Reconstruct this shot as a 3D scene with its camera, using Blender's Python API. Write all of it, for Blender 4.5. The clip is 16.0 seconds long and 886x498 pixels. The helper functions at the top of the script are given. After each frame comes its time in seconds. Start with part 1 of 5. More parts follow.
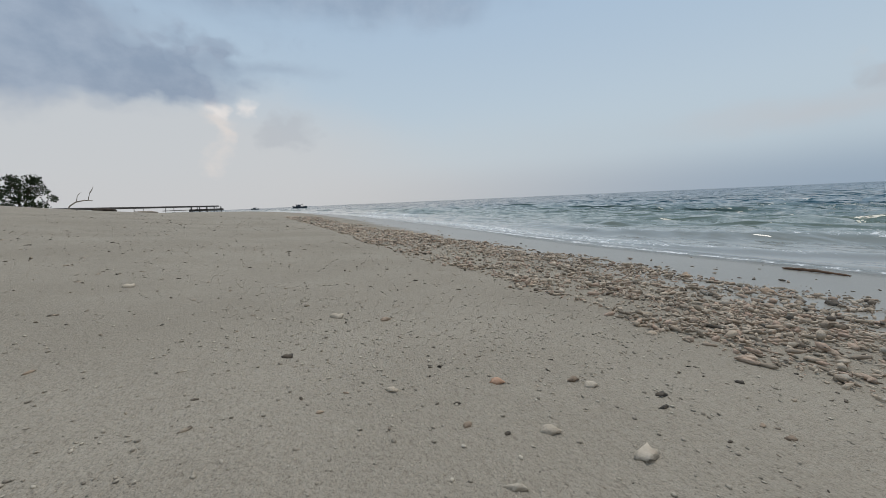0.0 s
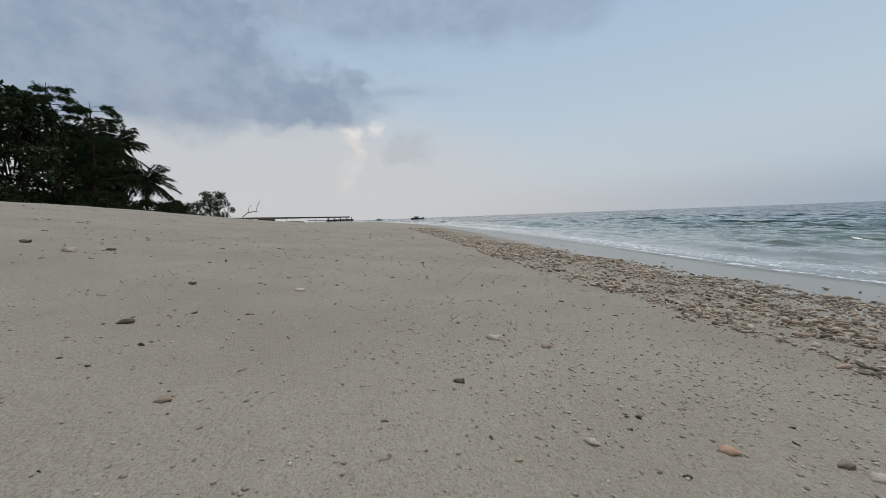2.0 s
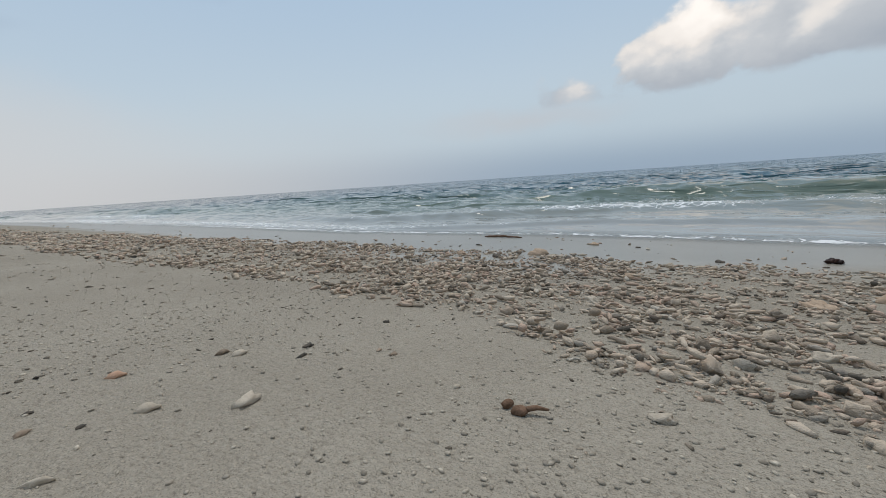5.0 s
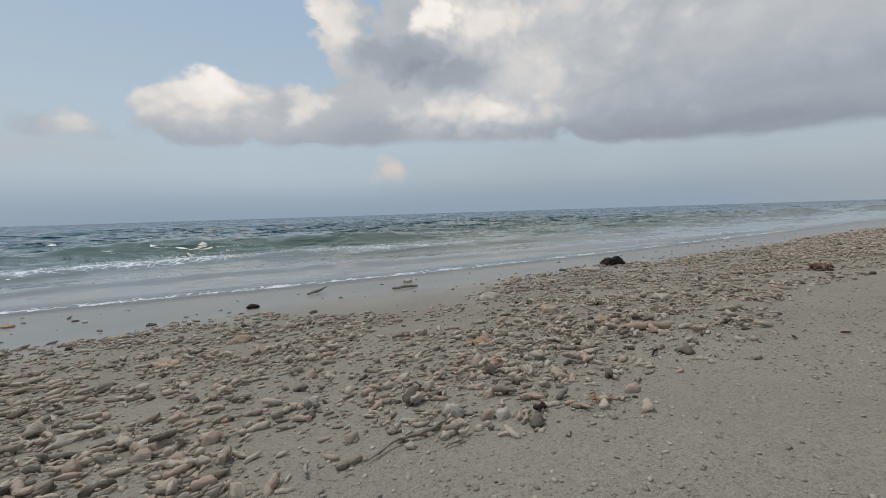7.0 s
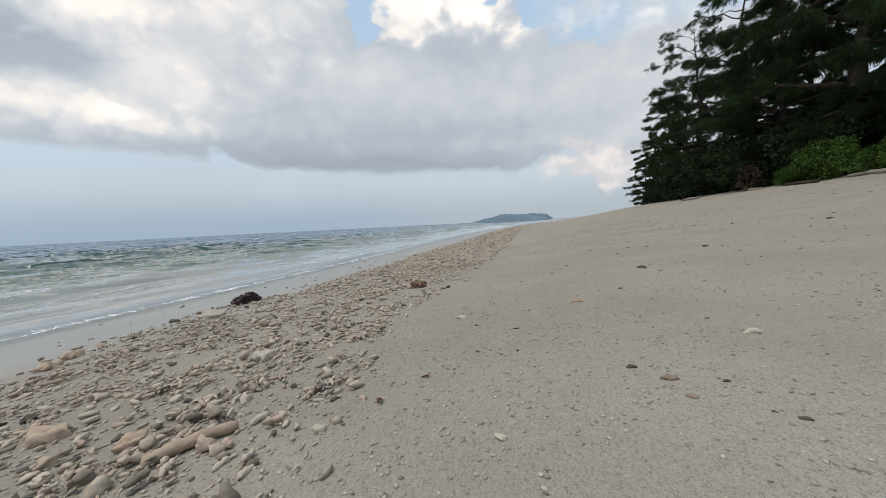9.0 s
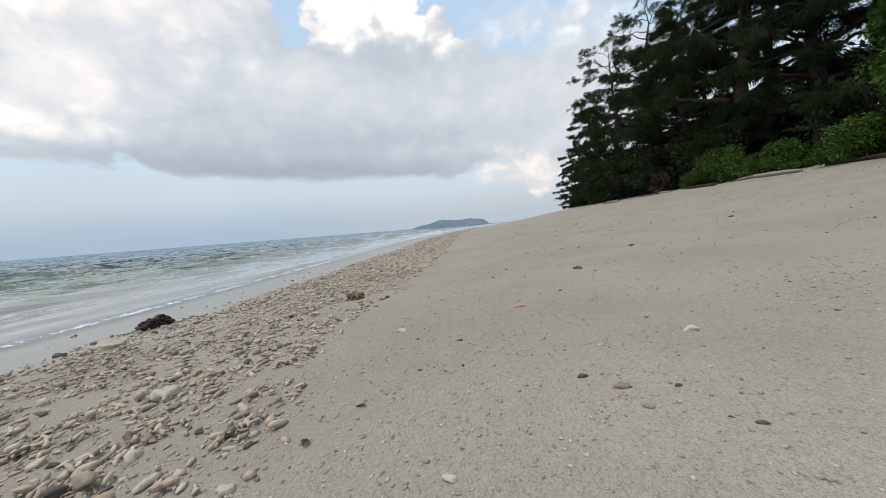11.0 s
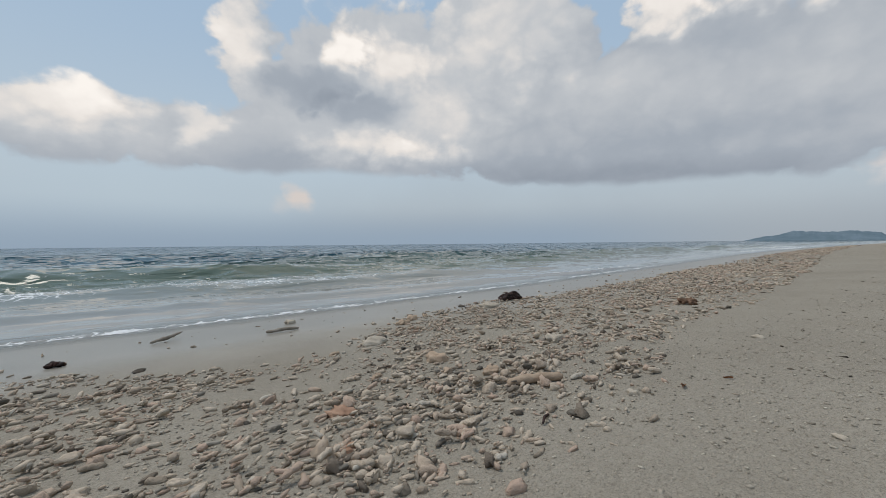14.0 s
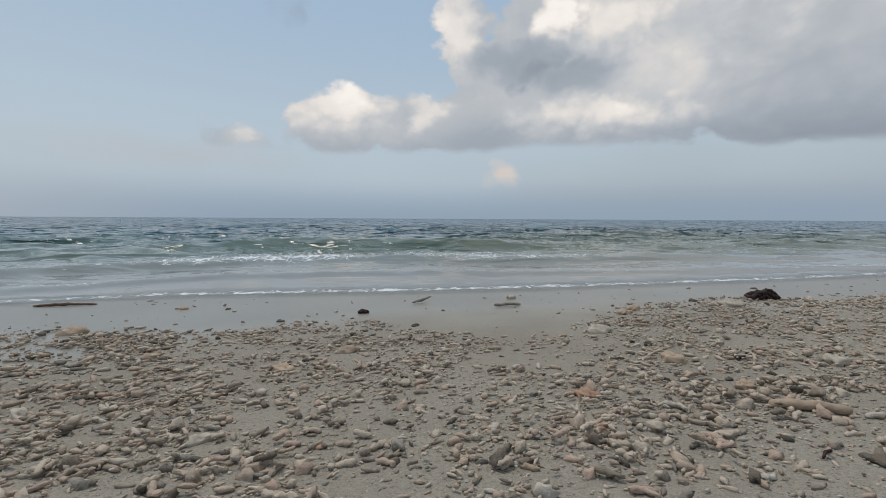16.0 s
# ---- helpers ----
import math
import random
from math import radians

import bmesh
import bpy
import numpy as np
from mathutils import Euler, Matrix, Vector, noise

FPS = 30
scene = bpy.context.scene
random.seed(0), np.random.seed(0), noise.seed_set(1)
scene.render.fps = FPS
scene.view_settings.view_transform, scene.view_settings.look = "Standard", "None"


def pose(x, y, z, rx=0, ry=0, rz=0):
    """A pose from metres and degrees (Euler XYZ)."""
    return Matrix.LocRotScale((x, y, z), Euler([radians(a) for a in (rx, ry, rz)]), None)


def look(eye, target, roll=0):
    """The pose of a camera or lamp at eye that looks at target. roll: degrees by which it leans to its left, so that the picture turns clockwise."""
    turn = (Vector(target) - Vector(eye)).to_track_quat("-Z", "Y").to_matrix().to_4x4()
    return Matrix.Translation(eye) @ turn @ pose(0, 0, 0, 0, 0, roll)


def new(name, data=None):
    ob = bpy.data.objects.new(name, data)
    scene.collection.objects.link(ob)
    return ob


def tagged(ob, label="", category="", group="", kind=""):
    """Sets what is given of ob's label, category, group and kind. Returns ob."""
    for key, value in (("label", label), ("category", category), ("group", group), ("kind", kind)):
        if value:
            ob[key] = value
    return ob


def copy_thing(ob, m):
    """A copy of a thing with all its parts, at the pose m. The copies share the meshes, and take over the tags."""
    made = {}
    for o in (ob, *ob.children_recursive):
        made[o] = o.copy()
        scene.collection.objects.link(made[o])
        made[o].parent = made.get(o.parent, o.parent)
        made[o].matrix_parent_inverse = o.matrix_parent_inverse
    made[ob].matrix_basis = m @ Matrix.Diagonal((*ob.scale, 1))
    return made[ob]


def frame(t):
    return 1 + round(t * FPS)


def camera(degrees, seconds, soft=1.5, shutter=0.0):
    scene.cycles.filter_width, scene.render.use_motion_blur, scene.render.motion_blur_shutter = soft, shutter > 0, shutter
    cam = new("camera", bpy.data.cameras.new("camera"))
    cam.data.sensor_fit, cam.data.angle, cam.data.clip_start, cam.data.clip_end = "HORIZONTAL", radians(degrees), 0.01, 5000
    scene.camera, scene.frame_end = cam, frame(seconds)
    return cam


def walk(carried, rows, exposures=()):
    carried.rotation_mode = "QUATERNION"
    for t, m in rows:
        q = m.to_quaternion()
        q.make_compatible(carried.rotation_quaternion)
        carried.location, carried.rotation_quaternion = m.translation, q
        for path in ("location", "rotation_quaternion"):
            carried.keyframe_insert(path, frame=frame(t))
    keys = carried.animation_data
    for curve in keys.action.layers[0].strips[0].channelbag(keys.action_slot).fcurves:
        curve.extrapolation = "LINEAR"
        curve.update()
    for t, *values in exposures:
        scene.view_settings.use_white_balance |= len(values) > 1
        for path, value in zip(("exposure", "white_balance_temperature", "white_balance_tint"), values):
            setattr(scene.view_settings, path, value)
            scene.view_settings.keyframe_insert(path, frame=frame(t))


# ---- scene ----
cam = camera(97.7, 16.0, soft=0.3)
PATH = [
    (0, (-0.795, -0.376, 0.435), (-2.668, 0.28, 0.186), -2.5),
    (0.5, (-0.819, -0.396, 0.429), (-2.727, 0.148, 0.177), -1.7),
    (0.8, (-0.86, -0.415, 0.428), (-2.803, -0.036, 0.141), -2.7),
    (1, (-0.856, -0.437, 0.434), (-2.81, -0.081, 0.201), -2.3),
    (1.5, (-0.89, -0.49, 0.441), (-2.869, -0.286, 0.236), -2.0),
    (2, (-0.908, -0.505, 0.45), (-2.899, -0.4, 0.286), -2.1),
    (2.5, (-0.906, -0.505, 0.448), (-2.896, -0.4, 0.285), -1.7),
    (3, (-0.893, -0.483, 0.444), (-2.877, -0.302, 0.272), -1.1),
    (3.2, (-0.883, -0.467, 0.439), (-2.86, -0.222, 0.26), -2.0),
    (5.3, (-0.517, -0.119, 0.359), (-1.425, 1.638, 0.059), -4.1),
    (5.5, (-0.449, -0.1, 0.365), (-1.1, 1.773, 0.104), -4.7),
    (6, (-0.324, -0.086, 0.364), (-0.488, 1.892, 0.119), -5.4),
    (6.1, (-0.302, -0.08, 0.376), (-0.34, 1.904, 0.12), -5.3),
    (6.5, (-0.195, -0.066, 0.379), (0.216, 1.882, 0.182), -3.2),
    (7, (-0.122, -0.072, 0.374), (0.649, 1.764, 0.189), -1.8),
    (7.5, (-0.035, -0.049, 0.367), (1.098, 1.586, 0.164), -1.0),
    (8, (0.132, 0.014, 0.352), (1.631, 1.314, 0.103), -1.5),
    (8.5, (0.294, 0.05, 0.357), (2.037, 1.011, 0.161), -1.4),
    (9, (0.4, 0.063, 0.389), (2.27, 0.76, 0.261), -2.9),
    (9.2, (0.438, 0.06, 0.397), (2.339, 0.665, 0.254), -3.9),
    (11.3, (0.493, 0.088, 0.38), (2.45, 0.483, 0.267), -4.4),
    (11.5, (0.465, 0.09, 0.374), (2.405, 0.564, 0.26), -3.7),
    (12, (0.416, 0.098, 0.367), (2.313, 0.72, 0.251), -4.1),
    (12.5, (0.378, 0.11, 0.381), (2.23, 0.86, 0.296), -5.2),
    (13, (0.349, 0.106, 0.372), (2.146, 0.983, 0.324), -4.6),
    (13.4, (0.288, 0.103, 0.368), (1.968, 1.187, 0.363), -1.6),
    (13.5, (0.246, 0.096, 0.362), (1.833, 1.312, 0.405), -0.9),
    (14, (0.084, 0.073, 0.371), (1.265, 1.687, 0.345), -0.6),
    (14.5, (0.013, 0.039, 0.388), (0.94, 1.811, 0.335), -0.2),
    (15, (-0.042, 0.007, 0.409), (0.612, 1.895, 0.307), 0.1),
    (15.5, (-0.066, -0.017, 0.436), (0.336, 1.937, 0.284), -0.2),
    (16, (-0.087, -0.018, 0.449), (0.153, 1.961, 0.293), 0.3),
]
walk(cam, [(t, look(eye, target, roll)) for t, eye, target, roll in PATH],
     exposures=[(0.0, -0.21), (3.2, -0.19), (5.5, -0.14), (7.0, -0.31), (7.5, -0.27), (8.5, 0.01), (9.2, 0.08), (11.3, 0.25), (12.5, 0.24), (13.5, -0.06), (14.5, -0.32), (16.0, -0.28)])


# ---- node helpers ----
class Nodes:
    """A thin wrapper to write node trees in few lines."""

    def __init__(self, tree):
        self.tree = tree

    def add(self, kind, **sockets):
        n = self.tree.nodes.new(kind)
        for key, value in sockets.items():
            name = key.replace("_", " ")
            socket = n.inputs[int(key[1:])] if key[0] == "i" and key[1:].isdigit() else n.inputs[name]
            self.put(socket, value)
        return n

    def put(self, socket, value):
        if isinstance(value, bpy.types.NodeSocket):
            self.tree.links.new(value, socket)
        else:
            socket.default_value = value

    def math(self, op, a, b=0.0, c=0.0, clamp=False):
        n = self.add("ShaderNodeMath")
        n.operation, n.use_clamp = op, clamp
        for s, v in zip(n.inputs, (a, b, c)):
            self.put(s, v)
        return n.outputs[0]

    def mix(self, f, a, b, blend="MIX"):
        n = self.add("ShaderNodeMix")
        n.data_type, n.blend_type = "RGBA", blend
        self.put(n.inputs[0], f)
        self.put(n.inputs[6], a if isinstance(a, bpy.types.NodeSocket) else (*a, 1))
        self.put(n.inputs[7], b if isinstance(b, bpy.types.NodeSocket) else (*b, 1))
        return n.outputs[2]

    def step(self, v, lo, hi, a=0.0, b=1.0):
        n = self.add("ShaderNodeMapRange")
        n.interpolation_type = "SMOOTHSTEP"
        for s, x in zip(n.inputs, (v, lo, hi, a, b)):
            self.put(s, x)
        return n.outputs[0]

    def times(self, vector, factors):
        n = self.add("ShaderNodeVectorMath")
        n.operation = "MULTIPLY"
        self.put(n.inputs[0], vector)
        self.put(n.inputs[1], factors)
        return n.outputs[0]

    def cells(self, vector, scale, feature="F1"):
        n = self.add("ShaderNodeTexVoronoi", Scale=scale)
        n.feature = feature
        self.put(n.inputs["Vector"], vector)
        return n

    def told(self, name):
        n = self.add("ShaderNodeAttribute")
        n.attribute_name = name
        return n.outputs["Fac"]

    def noise(self, vector, scale, detail=4.0, rough=0.55, dist=0.0):
        n = self.add("ShaderNodeTexNoise", Scale=scale, Detail=detail, Roughness=rough, Distortion=dist)
        self.put(n.inputs["Vector"], vector)
        return n.outputs[0]


# ---- sky: clear air, haze and the clouds of the day, by bearing (clockwise from -x) and elevation, in degrees ----
SUN_BEARING, SUN_HEIGHT = 42.0, 67.0
world = bpy.data.worlds.new("sky")
scene.world = world
world.use_nodes = True
world.node_tree.nodes.clear()
N = Nodes(world.node_tree)
way = N.add("ShaderNodeTexCoord").outputs["Generated"]
sep = N.add("ShaderNodeSeparateXYZ", Vector=way)
bearing = N.math("DEGREES", N.math("ARCTAN2", sep.outputs[1], N.math("MULTIPLY", sep.outputs[0], -1.0)))
# bearings run from -110 to 250, so that the seam lies inland
bearing = N.math("SUBTRACT", N.math("FLOORED_MODULO", N.math("ADD", bearing, 110.0), 360.0), 110.0)
height = N.math("DEGREES", N.math("ARCSINE", sep.outputs[2]))
flat = N.add("ShaderNodeCombineXYZ", X=bearing, Y=N.math("MULTIPLY", height, 1.3), Z=0.0).outputs[0]
drift = N.add("ShaderNodeSeparateColor", Color=N.add("ShaderNodeTexNoise", Vector=flat, Scale=0.12, Detail=4.0, Roughness=0.55).outputs["Color"])
# bearings and heights pushed about, so that every edge billows
side = N.math("ADD", bearing, N.math("MULTIPLY", N.math("SUBTRACT", drift.outputs[0], 0.5), 8.0))
lift = N.math("ADD", height, N.math("MULTIPLY", N.math("SUBTRACT", drift.outputs[1], 0.5), 5.5))
pushed = N.add("ShaderNodeCombineXYZ", X=side, Y=N.math("MULTIPLY", lift, 1.3), Z=0.0).outputs[0]
wisp = N.math("SUBTRACT", N.noise(flat, 0.06, 4.0, 0.5), 0.5)
soft_billow = N.math("SUBTRACT", N.noise(flat, 0.075, 5.0, 0.46), 0.5)
streak = N.math("SUBTRACT", N.noise(N.times(flat, (0.35, 1.6, 1.0)), 0.09, 5.0, 0.55), 0.5)
billow = N.math("SUBTRACT", N.noise(flat, 0.26, 6.0, 0.58), 0.5)
puffs = N.cells(pushed, 0.27, "SMOOTH_F1")
puffs.inputs["Smoothness"].default_value = 0.35
small_puffs = N.cells(pushed, 0.62, "SMOOTH_F1")
small_puffs.inputs["Smoothness"].default_value = 0.4
puff = N.math("ADD", N.math("SUBTRACT", 0.42, puffs.outputs["Distance"]), N.math("MULTIPLY", N.math("SUBTRACT", 0.42, small_puffs.outputs["Distance"]), 0.5))
heaped = N.math("ADD", N.math("MULTIPLY", billow, 1.6), puff)


def blob(h, e, wide, tall, soft=0.5, rough=1.0, grain=None):
    """1 inside an ellipse of the sky with an uneven edge, 0 outside; soft and rough in degrees."""
    a = N.math("DIVIDE", N.math("SUBTRACT", side, h), wide)
    b = N.math("DIVIDE", N.math("SUBTRACT", lift, e), tall)
    r = N.math("SQRT", N.math("ADD", N.math("MULTIPLY", a, a), N.math("MULTIPLY", b, b)))
    r = N.math("MULTIPLY", N.math("SUBTRACT", r, 1.0), min(wide, tall))
    r = N.math("SUBTRACT", r, N.math("MULTIPLY", heaped if grain is None else grain, rough))
    return N.step(r, soft, -soft)


def together(*masks):
    out = masks[0]
    for m in masks[1:]:
        out = N.math("MAXIMUM", out, m)
    return out


def total(*pairs):
    """The sum of masks, each times its weight."""
    out = 0.0
    for mask, weight in pairs:
        out = N.math("ADD", N.math("MULTIPLY", mask, weight), out)
    return out


sky_node = N.add("ShaderNodeTexSky")
sky_node.sky_type, sky_node.sun_disc, sky_node.air_density, sky_node.dust_density = "NISHITA", False, 1.4, 2.5
sky_node.sun_elevation = radians(SUN_HEIGHT)
sky_node.sun_rotation = math.atan2(-math.cos(radians(SUN_BEARING)), math.sin(radians(SUN_BEARING)))
sky = sky_node.outputs[0]
clear = N.mix(1.0, sky, (0.055, 0.055, 0.055), "MULTIPLY")
blue = N.mix(N.step(height, 3.0, 32.0), (0.64, 0.755, 0.845), (0.47, 0.635, 0.83))
clear = N.mix(0.85, clear, blue)
haze = N.mix(N.step(bearing, 0.0, 70.0), (0.66, 0.68, 0.70), (0.49, 0.59, 0.68))
haze = N.mix(N.step(bearing, 95.0, 125.0), haze, (0.43, 0.487, 0.545))
haze = N.mix(N.step(bearing, 142.0, 165.0), haze, (0.49, 0.545, 0.595))
air = N.mix(N.step(N.math("ADD", height, N.math("MULTIPLY", wisp, 6.0)), 14.0, -2.0), clear, haze)
low = N.mix(N.step(bearing, 0.0, 75.0), (0.64, 0.645, 0.655), (0.345, 0.44, 0.55))
low = N.mix(N.step(bearing, 140.0, 170.0), low, (0.42, 0.475, 0.53))
air = N.mix(N.step(height, 6.0, 0.0), air, low)
# the pale rosy band over the far shore, its bright heads and the grey cloud beside them
air = N.mix(N.math("MULTIPLY", blob(-26.0, 6.0, 36.0, 9.0, 3.5, 5.0, wisp), 0.75), air, (0.665, 0.675, 0.69))
air = N.mix(N.math("MULTIPLY", blob(-2.0, 9.8, 4.2, 2.6, 1.0, 1.6), 0.50), air, (0.50, 0.535, 0.585))
air = N.mix(N.math("MULTIPLY", blob(-9.6, 9.8, 1.5, 4.0, 1.0, 1.8), 0.65), air, (0.86, 0.79, 0.745))
air = N.mix(N.math("MULTIPLY", together(blob(-9.4, 12.4, 1.2, 1.2, 0.7, 1.0), blob(-6.0, 12.5, 1.0, 0.8, 0.6, 1.0)), 0.7), air, (0.95, 0.90, 0.87))
# the dark blue-grey sheet above them, its tongue and the band higher up
sheet = total((blob(-45.0, 21.0, 24.0, 8.5, 2.6, 3.5, soft_billow), 0.85), (blob(-27.0, 17.0, 15.0, 4.8, 3.0, 1.7), 0.9), (blob(-14.0, 16.0, 9.0, 2.6, 1.7, 1.4), 0.8), (blob(-9.0, 19.8, 7.0, 0.9, 0.8, 1.6), 0.55), (blob(-2.0, 17.6, 5.0, 0.9, 1.0, 1.6, streak), 0.4),
              (blob(4.0, 28.5, 30.0, 5.5, 2.2, 4.0, streak), 0.62), (blob(-30.0, 26.0, 14.0, 3.5, 1.5, 4.0), 0.55), (blob(-19.0, 46.0, 45.0, 14.0, 4.0, 6.0, wisp), 0.6))
dusk = N.mix(N.step(N.math("ADD", billow, soft_billow), -0.3, 0.3), (0.275, 0.355, 0.48), (0.395, 0.475, 0.595))
air = N.mix(N.math("MINIMUM", sheet, 0.88), air, dusk)
air = N.mix(N.math("MULTIPLY", blob(62.0, 8.0, 8.0, 1.0, 1.6, 1.5, streak), 0.45), air, (0.60, 0.585, 0.60))
air = N.mix(N.math("MULTIPLY", together(blob(76.5, 25.3, 1.8, 1.3, 1.2, 1.6), blob(96.0, 30.0, 3.5, 1.2, 1.2, 1.6)), 0.4), air, (0.36, 0.43, 0.53))
# the heaped clouds over the sea: their outline, cut off flat below
heap = together(blob(70.3, 10.4, 4.2, 1.4, 0.9, 1.2), blob(82.5, 13.2, 7.2, 4.9, 0.6, 1.5), blob(93.0, 13.6, 6.0, 4.3, 0.7, 1.5), blob(105.0, 14.0, 14.0, 6.0, 0.7, 1.5), blob(100.0, 24.0, 3.6, 6.0, 0.6, 1.6),
                blob(119.0, 20.0, 18.5, 11.5, 0.7, 2.0), blob(136.0, 22.0, 13.0, 14.0, 0.6, 1.6), blob(158.0, 16.0, 32.0, 10.0, 0.8, 2.0), blob(160.5, 27.5, 8.5, 6.0, 0.4, 1.6), blob(169.5, 26.5, 3.8, 2.6, 0.4, 1.4), blob(190.0, 15.0, 18.0, 7.5, 1.2, 2.0, soft_billow))
foot = N.add("ShaderNodeFloatCurve", Value=N.math("DIVIDE", N.math("SUBTRACT", bearing, 60.0), 140.0))
curve = foot.mapping.curves[0]
curve.points[0].location, curve.points[1].location = (0.0, 0.44), (1.0, 0.33)
for x, y in ((0.12, 0.445), (0.22, 0.465), (0.30, 0.505), (0.43, 0.50), (0.50, 0.45), (0.57, 0.415), (0.70, 0.385), (0.80, 0.345)):
    curve.points.new(x, y)
foot.mapping.update()
base = N.math("ADD", N.math("MULTIPLY", foot.outputs[0], 20.0), N.math("MULTIPLY", soft_billow, 2.4))
above = N.math("SUBTRACT", N.math("ADD", height, N.math("MULTIPLY", billow, 0.9)), base)
heap = N.math("MULTIPLY", heap, N.step(above, -0.6, 0.7))
# how brightly each part of them is lit
lit = N.math("ADD", N.step(bearing, 124.0, 140.0, 0.52, 0.365), N.step(bearing, 165.0, 185.0, 0.0, 0.12))
lit = N.math("ADD", lit, total(
    (blob(81.8, 15.6, 5.6, 3.4, 2.2, 1.4), 0.36), (blob(83.0, 17.0, 2.6, 1.8, 1.6, 1.0), 0.14), (blob(93.6, 15.6, 2.6, 2.8, 1.6, 1.2), 0.26), (blob(71.0, 10.6, 2.4, 1.5, 1.2, 0.8), 0.22), (blob(117.0, 13.6, 8.0, 1.7, 1.6, 1.4), 0.30),
    (blob(98.8, 25.0, 2.6, 4.0, 1.9, 1.4), 0.32), (blob(112.6, 26.2, 3.2, 2.6, 1.2, 1.4), 0.48), (blob(119.5, 24.2, 5.0, 3.4, 1.9, 1.5), 0.32), (blob(129.0, 24.5, 9.0, 6.5, 4.1, 1.7), 0.10), (blob(138.0, 29.0, 9.0, 6.0, 3.4, 1.7), 0.22), (blob(126.0, 17.5, 6.0, 3.0, 2.7, 1.7), 0.12),
    (blob(156.5, 28.8, 4.5, 4.2, 1.6, 1.5), 0.55), (blob(166.0, 28.5, 5.5, 3.0, 1.6, 1.4), 0.55), (blob(172.0, 24.8, 2.2, 1.0, 1.1, 1.0), 0.45), (blob(146.0, 22.0, 9.0, 3.0, 2.7, 1.7, soft_billow), 0.16), (blob(160.0, 19.0, 16.0, 3.0, 3.4, 2.5, soft_billow), 0.10),
    (blob(108.0, 20.6, 6.0, 2.8, 1.4, 1.7), -0.28), (blob(115.0, 18.4, 6.5, 2.4, 1.4, 1.7), -0.26), (blob(119.5, 21.0, 2.6, 1.6, 1.2, 1.2), -0.16), (blob(104.0, 12.5, 6.0, 2.0, 2.0, 1.3), -0.12), (blob(138.0, 10.8, 12.0, 1.9, 2.0, 1.7, streak), -0.14), (blob(155.0, 8.9, 12.0, 1.2, 1.4, 1.4, streak), -0.16), (blob(166.0, 13.5, 10.0, 1.6, 2.2, 1.7, streak), -0.06)))
lit = N.math("ADD", lit, N.math("ADD", N.math("MULTIPLY", heaped, 0.09), N.math("MULTIPLY", soft_billow, 0.22)))
lit = N.math("SUBTRACT", lit, N.step(above, 4.0, 0.0, 0.0, 0.17))
tones = N.add("ShaderNodeValToRGB", Fac=lit)
while len(tones.color_ramp.elements) < 5:
    tones.color_ramp.elements.new(0.5)
for el, (p, c) in zip(tones.color_ramp.elements, ((0.0, (0.33, 0.375, 0.44)), (0.30, (0.435, 0.483, 0.547)), (0.55, (0.63, 0.657, 0.69)), (0.80, (0.94, 0.89, 0.845)), (1.0, (1.14, 1.08, 1.02)))):
    el.position, el.color = p, (*c, 1)
cloud = tones.outputs[0]
air = N.mix(heap, air, cloud)
high = together(blob(110.0, 44.0, 26.0, 11.0, 3.0, 4.0), N.math("MULTIPLY", blob(181.5, 26.0, 5.0, 2.0, 2.2, 1.4), 0.7), N.math("MULTIPLY", blob(189.5, 25.0, 5.0, 2.0, 2.2, 1.4), 0.8), blob(170.0, 50.0, 60.0, 14.0, 4.0, 5.0))
air = N.mix(high, air, N.mix(N.step(heaped, -0.4, 0.3), (0.64, 0.655, 0.68), (0.93, 0.90, 0.87)))
# two small lit clouds low over the sea
air = N.mix(N.math("MULTIPLY", together(blob(106.2, 6.2, 1.4, 1.9, 0.8, 0.4), N.math("MULTIPLY", blob(104.9, 5.4, 1.5, 1.4, 0.9, 0.5), 0.3)), 0.9), air, (0.80, 0.72, 0.67))
air = N.mix(N.math("MULTIPLY", together(blob(181.5, 6.8, 6.5, 2.6, 0.9, 1.4), blob(178.0, 9.8, 1.8, 1.2, 0.6, 1.0)), 0.85), air, N.mix(N.step(heaped, -0.4, 0.35), (0.66, 0.64, 0.645), (0.90, 0.83, 0.79)))
ground_glow = N.mix(N.step(height, -1.0, -0.02), (0.25, 0.25, 0.24), air)
back = N.add("ShaderNodeBackground", Color=ground_glow, Strength=1.0)
N.tree.links.new(back.outputs[0], N.add("ShaderNodeOutputWorld").inputs[0])

sun = new("sun", bpy.data.lights.new("sun", "SUN"))
sun.data.energy, sun.data.angle, sun.data.color = 1.85, radians(20), (1.0, 0.925, 0.84)
_b, _e = radians(SUN_BEARING), radians(SUN_HEIGHT)
sun.matrix_world = look((-30 * math.cos(_b) * math.cos(_e), 30 * math.sin(_b) * math.cos(_e), 30 * math.sin(_e)), (0, 0, 0))


# ---- materials ----
def material(name):
    m = bpy.data.materials.new(name)
    m.use_nodes = True
    n = Nodes(m.node_tree)
    return m, n, m.node_tree.nodes["Principled BSDF"]


def where(n):
    return n.add("ShaderNodeNewGeometry").outputs["Position"]


def spread(n):
    """A number from 0 to 1 for each object and each joined piece."""
    a = n.add("ShaderNodeObjectInfo").outputs["Random"]
    b = n.add("ShaderNodeNewGeometry").outputs["Random Per Island"]
    return n.math("FRACT", n.math("ADD", a, b))


def bump(n, bsdf, value, strength, distance):
    b = n.add("ShaderNodeBump", Strength=strength, Distance=distance, Height=value)
    n.put(bsdf.inputs["Normal"], b.outputs[0])


